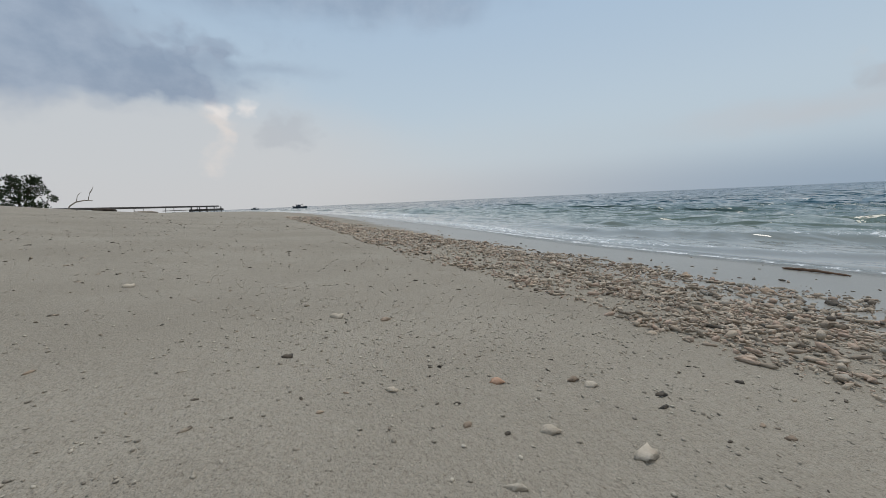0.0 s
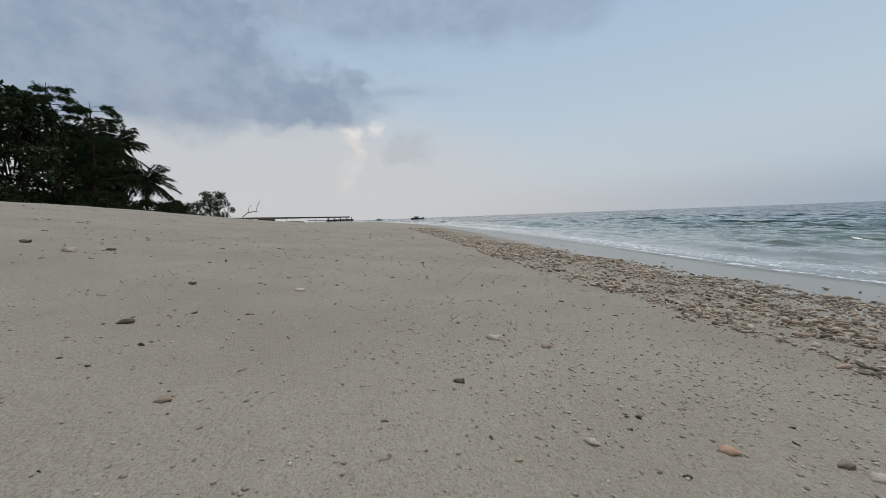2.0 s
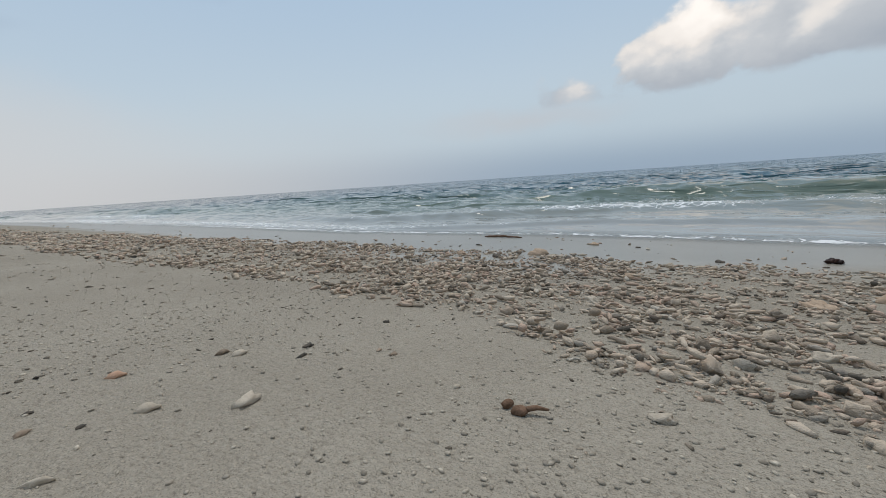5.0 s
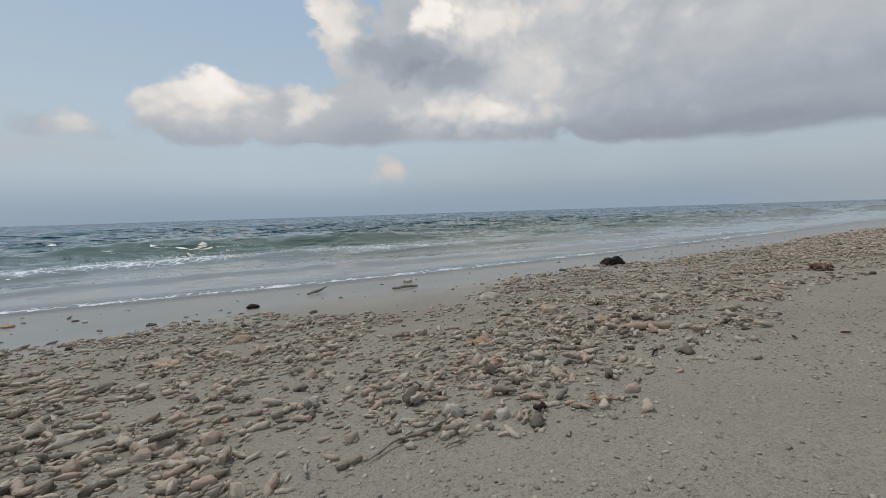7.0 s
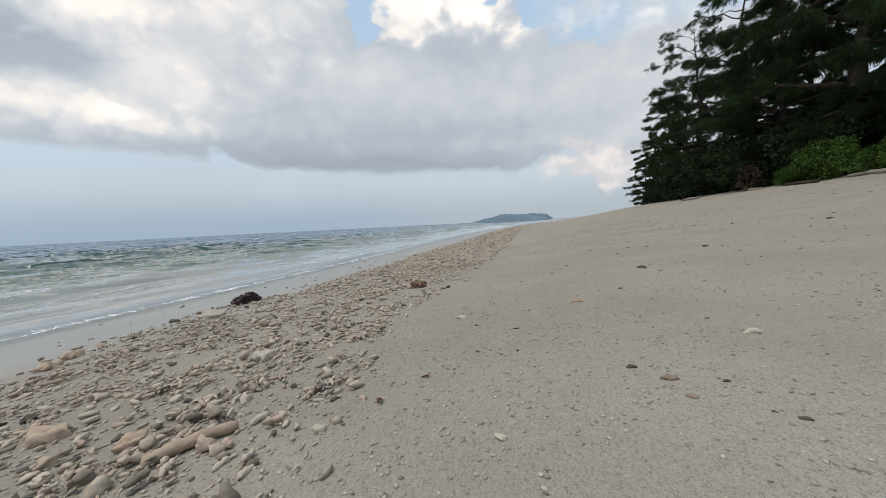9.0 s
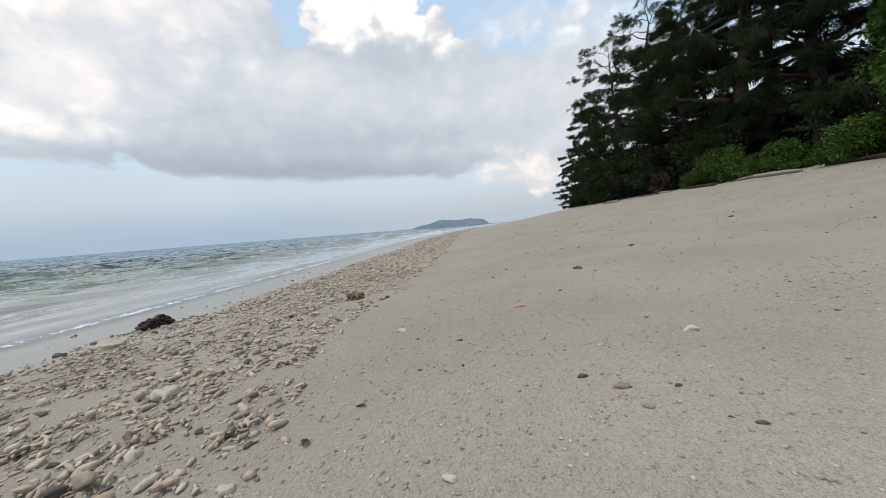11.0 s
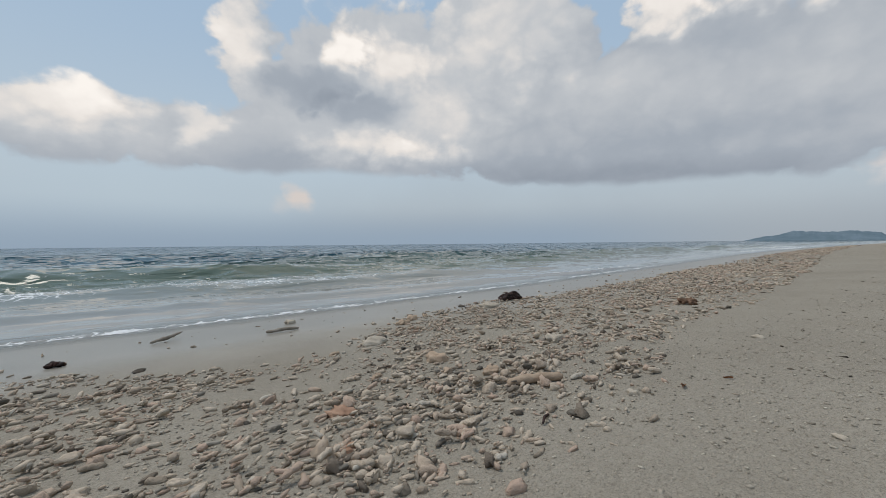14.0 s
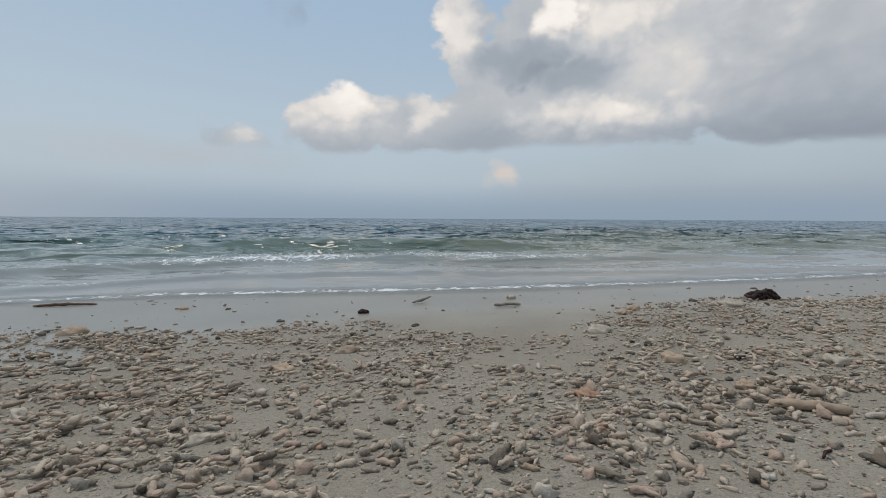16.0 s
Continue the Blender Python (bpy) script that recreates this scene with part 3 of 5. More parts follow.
def chunk(flat=0.5, level=1, rough=0.26):
    v, f = ball(level)
    g = shape_rng
    n = v / np.linalg.norm(v, axis=1)[:, None]
    bulge = sum(a * np.sin(n @ (g.randn(3) * 3.4) + g.uniform(0, 6)) for a in (rough, rough, rough * 0.6)) + sum(0.07 * np.sin(n @ (g.randn(3) * 8.0) + g.uniform(0, 6)) for _ in range(3))
    for _ in range(11):
        d = g.randn(3)
        bulge = bulge + g.uniform(-0.22, 0.34) * np.exp((n @ (d / np.linalg.norm(d)) - 1) / 0.07)
    v = v * (1 + bulge + 0.04 * g.randn(len(v)))[:, None] * np.array([0.5, g.uniform(0.2, 0.38), 0.42 * flat])
    return v, f


def forked():
    g = shape_rng
    a = finger(0.2, 0.11)
    t = np.linspace(0, 1, 5)[:, None]
    ends = np.array([g.uniform(0.25, 0.4), g.choice([-1, 1]) * g.uniform(0.28, 0.42), 0.08])
    b = tube(np.array([0.02, 0, 0]) + t * ends, 0.10 * (1 - 0.3 * t.ravel()), 6)
    return joined([a, b])


FINGERS = [finger(0.15, 0.15, 0.20, 9, 8) for _ in range(8)]
CHUNKS = [chunk(shape_rng.uniform(0.55, 1.0), 2) for _ in range(10)]
SMALL_FINGERS = [finger(0.12, 0.17, 0.12, 4, 5) for _ in range(8)]
SMALL_CHUNKS = [chunk(shape_rng.uniform(0.55, 1.0), 1) for _ in range(10)]
FORKS = [forked() for _ in range(4)]
KNOBS = [chunk(shape_rng.uniform(0.7, 1.0), 3, 0.2) for _ in range(6)]
PEBBLES = [chunk(shape_rng.uniform(0.4, 0.6), 2, 0.2) for _ in range(6)]
idx_small = {id(a[0]): b for a, b in zip(FINGERS + CHUNKS + FORKS, SMALL_FINGERS + SMALL_CHUNKS + [None] * 4)}
CRUMBS = []
for _ in range(10):
    v, f = ball(1)
    CRUMBS.append((v * np.array([0.5, shape_rng.uniform(0.26, 0.4), shape_rng.uniform(0.18, 0.28)]) * (1 + 0.16 * shape_rng.randn(len(v)))[:, None], f))


SPLINTERS = []
for _ in range(10):
    v = np.array([[1, 0, 0], [-1, 0, 0], [0, 1, 0], [0, -1, 0], [0, 0, 1], [0, 0, -1.0]]) * np.array([0.5, 0.34, 0.26]) * shape_rng.uniform(0.7, 1.3, (6, 3)) + 0.06 * shape_rng.randn(6, 3)
    SPLINTERS.append((v, np.array([[0, 2, 4], [2, 1, 4], [1, 3, 4], [3, 0, 4], [2, 0, 5], [1, 2, 5], [3, 1, 5], [0, 3, 5]])))


def turned(v, size, yaw, tip, side, x, y, z):
    m = np.array(Euler((side, tip, yaw)).to_matrix())
    return (v * size) @ m.T + np.array([x, y, z])


# ---- where the rubble lies: a band along the high-water mark ----
LANDWARD = ((-40.0, -13.3, -5.8, -3.7, -3.0, -2.0, -1.2, -0.9, -0.5, 0.0, 0.4, 0.75, 1.0, 1.5, 2.0, 4.0, 17.5, 40.0), (-3.0, -0.9, 0.14, 0.22, 0.46, 0.58, 0.62, 0.49, 0.44, 0.40, 0.40, 0.40, 0.46, 0.66, 0.77, 0.94, 2.65, 4.3))
SEAWARD = ((-40.0, -8.3, -4.5, -2.8, -1.4, -0.84, -0.2, 0.2, 0.8, 1.5, 2.5, 4.1, 18.5, 40.0), (-2.2, 0.8, 1.85, 2.15, 2.10, 2.2, 2.2, 1.9, 1.95, 2.55, 2.7, 2.6, 4.6, 5.6))
rub = np.random.RandomState(23)


def band(x, y):
    """0 outside the rubble, up to 1 where it lies thickest."""
    lo = np.interp(x, *LANDWARD) + 0.12 * (lattice(np.asarray(x) * 3.0, np.asarray(x) * 0 + 2, 5) - 0.5)
    hi = np.interp(x, *SEAWARD) + 0.35 * (lattice(np.asarray(x) * 2.0, np.asarray(x) * 0 + 7, 6) - 0.5)
    inside = np.clip((y - lo) / 0.07, 0, 1) * np.clip((hi - y) / 0.28, 0, 1)
    patch = np.clip((fbm(np.asarray(x) * 1.5, np.asarray(y) * 2.2, 3, 13) - 0.26) * 3.6, 0.40, 1) * np.clip((fbm(np.asarray(x) * 7.0, np.asarray(y) * 11.0, 2, 17) - 0.33) * 4.4, 0.20, 1)
    patch = np.maximum(patch, 0.85 * np.exp(-((np.asarray(x) - 0.35) / 0.5) ** 2 - ((np.asarray(y) - 0.72) / 0.26) ** 2))
    thick = np.interp(x, (-6.0, -2.0, -0.8, 0.3, 1.2, 3.0, 9.0), (0.86, 0.82, 0.88, 0.93, 0.72, 0.70, 1.0))
    strays = 0.004 * (y > lo) * (y < SHORE - 0.35 + bend(x))
    return np.maximum(inside * patch * thick, strays)


def scatter(count, x0, x1, y0, y1, chance):
    x, y = rub.uniform(x0, x1, count), rub.uniform(y0, y1, count)
    ok = rub.uniform(0, 1, count) < chance(x, y)
    return np.stack([x[ok], y[ok]], -1)


def coral_size(x):
    """Fragments are smaller and closer towards -x."""
    base = np.interp(x, (-4.0, -1.6, -0.6, 0.0, 1.0, 5.0), (0.0152, 0.0130, 0.0114, 0.0111, 0.0121, 0.0140))
    return base * 0.93 * min(float(np.exp(rub.normal(0, 0.62))), 3.0)


def coral_piece():
    k = rub.uniform()
    if k < 0.50:
        return FINGERS[rub.randint(len(FINGERS))], 1.25
    if k < 0.90:
        return CHUNKS[rub.randint(len(CHUNKS))], 1.0
    return FORKS[rub.randint(len(FORKS))], 1.5


spots = np.concatenate([scatter(15000, -2.2, 1.2, 0.2, 2.4, band), scatter(112000, -3.5, 4.5, -0.1, 3.6, band), scatter(36000, -8, -3.5, -0.6, 2.1, band), scatter(24000, -16, -8, -1.8, 1.6, band), scatter(46000, 4.5, 9, 0.6, 4.2, band), scatter(34000, 9, 34, 1.0, 5.6, band)])
spot_z = sand_z(spots[:, 0], spots[:, 1])
spot_band = band(spots[:, 0], spots[:, 1])
sizes = np.array([coral_size(x) * (1.0 if abs(x) < 4 else min(2.0, 1 + 0.07 * (abs(x) - 4))) for x in spots[:, 0]])
rank = ((spots[:, 0] - 0.3) ** 2 * 0.5 + (spots[:, 1] - 0.5) ** 2) - sizes * 60
chosen = set(np.argsort(rank)[:290].tolist())
CORAL_MESHES = []
for n, (v, f) in enumerate(FINGERS + CHUNKS + FORKS):
    ob = build("coral_fragment", v, f, CORAL, True)
    CORAL_MESHES.append(ob.data)
    bpy.data.objects.remove(ob)
ALL_SHAPES = FINGERS + CHUNKS + FORKS
stuff = []
for n, (x, y) in enumerate(spots):
    (v, f), grow = coral_piece()
    size = sizes[n] * grow
    yaw, tip, side = rub.normal(0.05, 0.65 if abs(x) < 1.5 else 1.5) + (math.pi if rub.uniform() < 0.5 else 0.0), rub.normal(0, 0.12), rub.normal(0, 0.3)
    z = spot_z[n] + size * rub.uniform(0.04, 0.16) + 0.014 * max(0.0, rub.normal(0, 0.8)) * spot_band[n]
    if n in chosen:
        idx = next(i for i, q in enumerate(ALL_SHAPES) if q[0] is v)
        ob = new("coral_fragment", CORAL_MESHES[idx])
        ob.matrix_world = Matrix.LocRotScale((x, y, z), Euler((side, tip, yaw)), (size, size, size))
        look_like = "finger-shaped" if idx < 8 else ("rounded" if idx < 18 else "forked")
        tagged(ob, f"bleached {look_like} piece of coral lying on sand", "coral fragment", "coral rubble")
    else:
        if idx_small[id(v)] is not None and size < 0.055:
            v, f = idx_small[id(v)]
        if abs(x) > 4.2 or size < 0.0115:
            v, f = CRUMBS[n % 10]
        stuff.append((turned(v, size, yaw, tip, side, x, y, z), f))
rubble = build("coral_rubble", *joined(stuff), CORAL, True)
tagged(rubble, "band of broken bleached coral along the beach", "coral rubble", kind="stuff")

# ---- grit: crumbs of shell and coral on the open sand and between the fragments ----
grit_spots = np.concatenate([scatter(15000, -2.2, 1.2, 0.2, 2.4, band), scatter(125000, -3.4, 3.2, -1.8, 1.2, lambda x, y: np.clip(1.3 - np.hypot(x + 0.1, y * 1.2) / 2.2, 0.06, 1) * np.clip(fbm(x * 1.7, y * 2.3, 3, 44) * 3.0 - 0.85, 0.22, 1)),
                            scatter(3500, -14, 14, -5, 2.4, lambda x, y: 0.45 + 0 * x), scatter(2600, -2.5, 4, 0.3, 2.6, lambda x, y: np.clip(band(x, y) * 3, 0, 1))])
grit_z = sand_z(grit_spots[:, 0], grit_spots[:, 1])
crumbs = []
for (x, y), z in zip(grit_spots, grit_z):
    size = 0.0047 * min(2.2, float(np.exp(rub.normal(0, 0.5)))) * (1 + 0.22 * max(0.0, math.hypot(x, y) - 1.5))
    v, f = (CRUMBS if size > 0.0065 else SPLINTERS)[rub.randint(10)]
    crumbs.append((turned(v * np.array([1.0, 1.0, 0.8]), size, rub.normal(0.1, 0.8), rub.normal(0, 0.2), rub.normal(0, 0.2), x, y, z + size * 0.10), f))
tagged(build("shell_grit", *joined(crumbs), GRIT, True), "fine crumbs of shell and coral on sand", "shell grit", kind="stuff")

KNOB_MESHES = {"dark": [], "tan": [], "pale": [], "rust": []}
for key, m in (("dark", DARK_STONE), ("tan", TAN_CORAL), ("pale", PALE_CORAL), ("rust", RUST_CORAL)):
    for v, f in KNOBS:
        ob = build("coral_chunk", v, f, m, True)
        KNOB_MESHES[key].append(ob.data)
        bpy.data.objects.remove(ob)
PEBBLE_MESHES = {}
for key, m in (("dark", DARK_STONE), ("tan", TAN_STONE), ("pale", PALE_CORAL), ("rust", RUST_CORAL)):
    PEBBLE_MESHES[key] = []
    for v, f in PEBBLES:
        ob = build("pebble", v, f, m, True)
        PEBBLE_MESHES[key].append(ob.data)
        bpy.data.objects.remove(ob)
TONES = {"dark": "dark brown", "tan": "tan brown", "pale": "pale bleached", "rust": "rusty orange"}


def rest(x, y, sink=0.0):
    return float(sand_z(np.array([x]), np.array([y]))[0]) - sink


def pebble(x, y, size, key="dark", yaw=0.0, long=1.0):
    ob = new("pebble", PEBBLE_MESHES[key][int(abs(x * 37 + y * 91)) % 6])
    ob.matrix_world = Matrix.LocRotScale((x, y, rest(x, y) + size * 0.07), Euler((0.1, -0.05, yaw)), (size * long, size, size))
    return tagged(ob, f"small {TONES[key]} pebble lying on pale sand", "pebble", "pebbles on the sand")


def coral_chunk(x, y, size, key):
    """A worn lump of coral or stone that stands out of the rubble."""
    k = int(abs(x * 53 + y * 29))
    ob = new("coral_chunk", KNOB_MESHES[key][k % 6])
    ob.matrix_world = Matrix.LocRotScale((x, y, rest(x, y) + size * 0.09), Euler((0.1, 0.05, 0.7 * math.sin(k))), (size, size * 0.9, size * (0.5 if key == "dark" else 0.75)))
    return tagged(ob, f"large worn {TONES[key]} lump of coral among rubble", "coral fragment", "large coral lumps")


def strewn(*stones):
    for n, (x, y, size, key) in enumerate(stones):
        if size > 0.036 and float(band(np.array([x]), np.array([y]))[0]) > 0.003:
            coral_chunk(x, y, size * 0.75, key)
        else:
            pebble(x, y, size * 0.85, key, 0.5 * math.sin(n * 2.3) + (1.57 if abs(x) > 0.9 else 0.0), 1.1)


# single stones and lumps that stand out, from -x to +x
strewn((-3.73, -3.24, 0.078, "dark"), (-3.64, -2.61, 0.057, "dark"), (-3.45, -2.71, 0.106, "pale"), (-2.04, -1.36, 0.045, "dark"), (-1.59, -0.97, 0.028, "tan"), (-1.87, -1.20, 0.025, "dark"), (-2.61, -1.05, 0.044, "pale"), (-2.63, -1.51, 0.037, "dark"),
       (-1.73, -1.21, 0.014, "dark"), (-1.77, -1.30, 0.012, "dark"), (-1.40, -1.00, 0.009, "dark"), (-1.70, -0.44, 0.025, "dark"), (-1.95, -0.17, 0.032, "tan"), (-1.46, -0.04, 0.030, "rust"), (-1.43, 0.12, 0.030, "tan"), (-1.40, -0.15, 0.014, "dark"))
strewn((-1.43, -0.38, 0.012, "tan"), (-1.29, -0.11, 0.012, "dark"), (-1.28, -0.04, 0.032, "pale"), (-1.19, 0.06, 0.041, "pale"), (-1.29, 0.21, 0.023, "dark"), (-1.18, -0.16, 0.028, "pale"), (-1.33, -0.16, 0.018, "tan"), (-1.40, 0.14, 0.029, "pale"), (-2.01, -0.31, 0.044, "pale"),
       (-1.40, 0.38, 0.013, "dark"), (-1.48, -0.25, 0.027, "pale"), (-1.16, 0.33, 0.018, "tan"), (-1.18, 0.22, 0.011, "dark"), (-1.33, 0.47, 0.018, "dark"), (-1.20, 0.33, 0.014, "tan"), (-1.33, 0.25, 0.023, "dark"), (-0.97, 0.29, 0.015, "pale"), (-0.69, 0.37, 0.033, "pale"))
strewn((-4.79, 1.43, 0.082, "tan"), (-2.68, 1.61, 0.065, "dark"), (-2.50, 1.79, 0.11, "tan"), (-2.03, 1.76, 0.10, "tan"), (-1.79, 1.78, 0.085, "dark"), (-1.64, 2.02, 0.13, "tan"), (-1.41, 1.92, 0.075, "dark"), (-0.99, 1.51, 0.085, "tan"), (-0.98, 0.98, 0.080, "pale"), (-0.74, 2.23, 0.055, "dark"),
       (-0.49, 0.81, 0.070, "pale"), (-0.46, 1.28, 0.084, "tan"), (-0.34, 0.70, 0.074, "pale"), (-0.28, 1.50, 0.085, "tan"), (-0.24, 0.75, 0.025, "rust"), (0.01, 1.99, 0.055, "dark"), (-1.56, 2.83, 0.07, "tan"), (-1.24, 2.78, 0.05, "dark"))
strewn((0.36, 0.75, 0.040, "rust"), (0.41, 0.92, 0.070, "rust"), (0.69, 0.64, 0.030, "dark"), (0.79, 1.02, 0.065, "tan"), (0.87, 0.91, 0.070, "tan"), (0.86, 1.18, 0.105, "tan"), (0.89, 0.985, 0.030, "dark"), (0.89, 1.46, 0.044, "dark"), (0.93, 1.41, 0.060, "dark"), (0.97, 1.81, 0.075, "dark"), (0.86, 1.67, 0.12, "pale"),
       (0.97, 0.54, 0.037, "pale"), (1.055, 1.00, 0.034, "dark"), (1.15, 0.76, 0.026, "dark"), (1.28, 2.14, 0.10, "tan"), (1.36, 1.07, 0.11, "pale"), (1.42, 2.27, 0.11, "tan"), (1.59, 2.36, 0.09, "tan"), (0.85, 3.04, 0.11, "pale"))
strewn((2.15, 2.30, 0.16, "pale"), (2.12, 2.60, 0.08, "dark"), (2.89, 2.40, 0.117, "pale"), (1.99, 0.10, 0.044, "rust"), (1.23, -0.08, 0.030, "tan"), (1.15, -0.10, 0.019, "tan"), (1.22, -0.17, 0.015, "dark"), (1.09, -0.23, 0.018, "dark"), (0.99, 0.20, 0.023, "pale"), (1.52, -0.31, 0.047, "pale"), (2.79, -0.22, 0.055, "dark"),
       (3.55, -0.71, 0.042, "dark"), (1.40, 0.35, 0.015, "dark"), (1.38, 0.28, 0.012, "dark"), (1.29, -0.02, 0.022, "dark"), (1.79, 0.52, 0.045, "pale"), (1.11, -0.20, 0.009, "dark"), (4.50, -1.82, 0.045, "dark"))
open_sand = scatter(900, -9, 9, -6.0, 0.5, lambda x, y: np.clip(1 - band(x, y) * 3, 0, 1) * np.clip(1.35 - np.hypot(x, y) / 8, 0.15, 1) * np.clip(fbm(x * 0.7, y * 0.7, 2, 66) * 2.4 - 0.7, 0.08, 1))
for n, (x, y) in enumerate(open_sand[:110]):
    far = math.hypot(x, y)
    pebble(x, y, rub.uniform(0.005, 0.010) * (1 + 0.25 * max(0, far - 1.5)) * (1.4 if n % 9 == 0 else 1), ("dark", "tan", "tan", "pale")[n % 4], rub.uniform(0, 6.28), rub.uniform(1, 1.7))


# dark flakes of leaf and bark strewn thinly over the dry sand
flake_spots = scatter(30000, -14, 14, -8.5, 0.6, lambda x, y: np.clip(1 - band(x, y) * 3, 0, 1) * np.clip(fbm(x * 0.8, y * 0.8, 3, 99) * 2.6 - 0.8, 0.08, 1) * np.clip(1.25 - np.hypot(x, y) / 9, 0.07, 1))
flake_z = sand_z(flake_spots[:, 0], flake_spots[:, 1])
flakes = []
for (x, y), z in zip(flake_spots, flake_z):
    v, f = CRUMBS[rub.randint(10)]
    size = 0.0085 * min(2.6, float(np.exp(rub.normal(0, 0.5)))) * (1 + 0.13 * max(0.0, math.hypot(x, y) - 1.5)) * min(1.0, 0.42 + 0.3 * math.hypot(x, y))
    flakes.append((turned(v * np.array([1.3, 0.8, 0.8]), size, rub.normal(0.1, 0.9), rub.normal(0, 0.2), rub.normal(0, 0.2), x, y, z + size * 0.04), f))
tagged(build("leaf_flakes", *joined(flakes), FLAKE, True), "small dark flakes of bark strewn over sand", "beach litter", kind="stuff")

# ---- things on the beach ----
def seaweed_clump(x, y, wide, tall, count, seed, label, m=WEED):
    g = np.random.RandomState(seed)
    pieces = []
    for k in range(count):
        v, f = CHUNKS[g.randint(10)]
        a, r = g.uniform(0, 6.28), g.uniform(0, 1) ** 0.6
        px, py = x + 0.5 * wide * r * math.cos(a), y + 0.25 * wide * r * math.sin(a)
        h = tall * (1 - r ** 4) * g.uniform(0.2, 1.05)
        pieces.append((turned(v, wide * (g.uniform(0.10, 0.21) if wide > 0.15 else g.uniform(0.3, 0.5)), g.uniform(0, 6), g.normal(0, 0.5), g.normal(0, 0.5), px, py, rest(px, py) + h * 0.75 + 0.008), f))
    for k in range(count // 12 if wide > 0.2 else 0):
        a = g.uniform(0, 6.28)
        px, py = x + 0.42 * wide * math.cos(a), y + 0.22 * wide * math.sin(a)
        t = np.linspace(0, 1, 6)
        out = np.array([math.cos(a), 0.6 * math.sin(a)])
        path = np.stack([px + out[0] * t * wide * 0.12, py + out[1] * t * wide * 0.12, rest(px, py) + 0.012 + tall * 0.5 * np.sin(t * 3) * g.uniform(0.2, 0.8)], -1) + 0.004 * g.randn(6, 3)
        pieces.append(tube(path, np.linspace(0.02, 0.006, 6) * wide, 5))
    return tagged(build("seaweed_clump", *joined(pieces), m, True), label, "seaweed")


seaweed_clump(2.69, 2.60, 0.25, 0.072, 120, 1, "dark brown tangled seaweed clump on wet sand")
seaweed_clump(-0.297, 2.46, 0.055, 0.012, 26, 2, "small dark seaweed clump at the rubble's edge")
seaweed_clump(2.74, 1.13, 0.20, 0.03, 18, 3, "flat brown seaweed tuft among coral rubble", HUSK)
seaweed_clump(0.29, 0.475, 0.024, 0.007, 14, 4, "tiny black seaweed knot on sand")


def rod(name, points, radii, m, label, category, sides=9, grain=0.0, seed=0):
    """A bent round thing through a few points given by plan and height above the sand."""
    g = np.random.RandomState(seed)
    pts = np.array([(x, y, rest(x, y) + h) for x, y, h in points])
    t = np.linspace(0, len(pts) - 1, len(pts) * 5)
    path = np.stack([np.interp(t, range(len(pts)), pts[:, k]) for k in range(3)], -1)
    rad = np.interp(t, range(len(pts)), radii)
    rad[[0, -1]] *= 0.55
    path += grain * rad[:, None] * g.randn(*path.shape)
    return tagged(build(name, *tube(path, rad * (1 + grain * g.randn(len(rad))), sides), m, True), label, category)


rod("coral_stick", [(0.812, 0.789, 0.009), (0.85, 0.772, 0.012), (0.90, 0.752, 0.012), (0.952, 0.722, 0.010)], [0.0105, 0.0118, 0.0122, 0.0108], TAN_CORAL, "smooth tan stick of dead coral among rubble", "coral fragment", 10, 0.05, 1)
rod("driftwood_stick", [(0.03, 2.86, 0.012), (0.11, 2.92, 0.022), (0.19, 3.01, 0.04)], [0.007, 0.012, 0.004], DRIFT, "short grey driftwood stick lying on wet sand", "driftwood", 8, 0.08, 2)
rod("curled_husk", [(0.682, 0.566, 0.004), (0.695, 0.573, 0.012), (0.706, 0.573, 0.014), (0.715, 0.586, 0.004)], [0.002, 0.003, 0.0025, 0.0012], WEED, "curled dark pod husk on coral rubble", "seed pod", 7, 0.08, 3)
rod("driftwood_stick", [(-2.75, 3.14, 0.008), (-2.57, 3.17, 0.014), (-2.36, 3.2, 0.007)], [0.007, 0.012, 0.006], HUSK, "dark waterlogged stick at the water's edge", "driftwood", 8, 0.1, 4)
rod("driftwood_stick", [(0.60, 2.62, 0.01), (0.70, 2.61, 0.018), (0.80, 2.64, 0.01)], [0.009, 0.012, 0.008], DRIFT, "thin grey driftwood stick on wet sand", "driftwood", 7, 0.1, 5)
for x, y, s, a in ((0.415, 0.93, 0.05, 0.1), (0.61, 1.14, 0.05, 0.6), (0.30, 1.45, 0.05, 2.9), (1.55, 1.15, 0.05, 0.3), (1.85, 1.5, 0.06, 0.1), (-0.1, 0.75, 0.04, 0.5), (0.15, 0.62, 0.035, 2.7), (-0.9, 1.3, 0.05, 0.2), (2.4, 1.7, 0.06, 0.3), (0.65, 1.6, 0.05, 0.4), (-1.7, 1.2, 0.05, 0.1)):
    v, f = FINGERS[int(s * 1000) % 8]
    tagged(build("coral_finger", turned(v, s, a, 0.05, 0.1, x, y, rest(x, y) + s * 0.1), f, TAN_CORAL, True), "tan broken finger of coral among rubble", "coral fragment", "tan coral fingers")

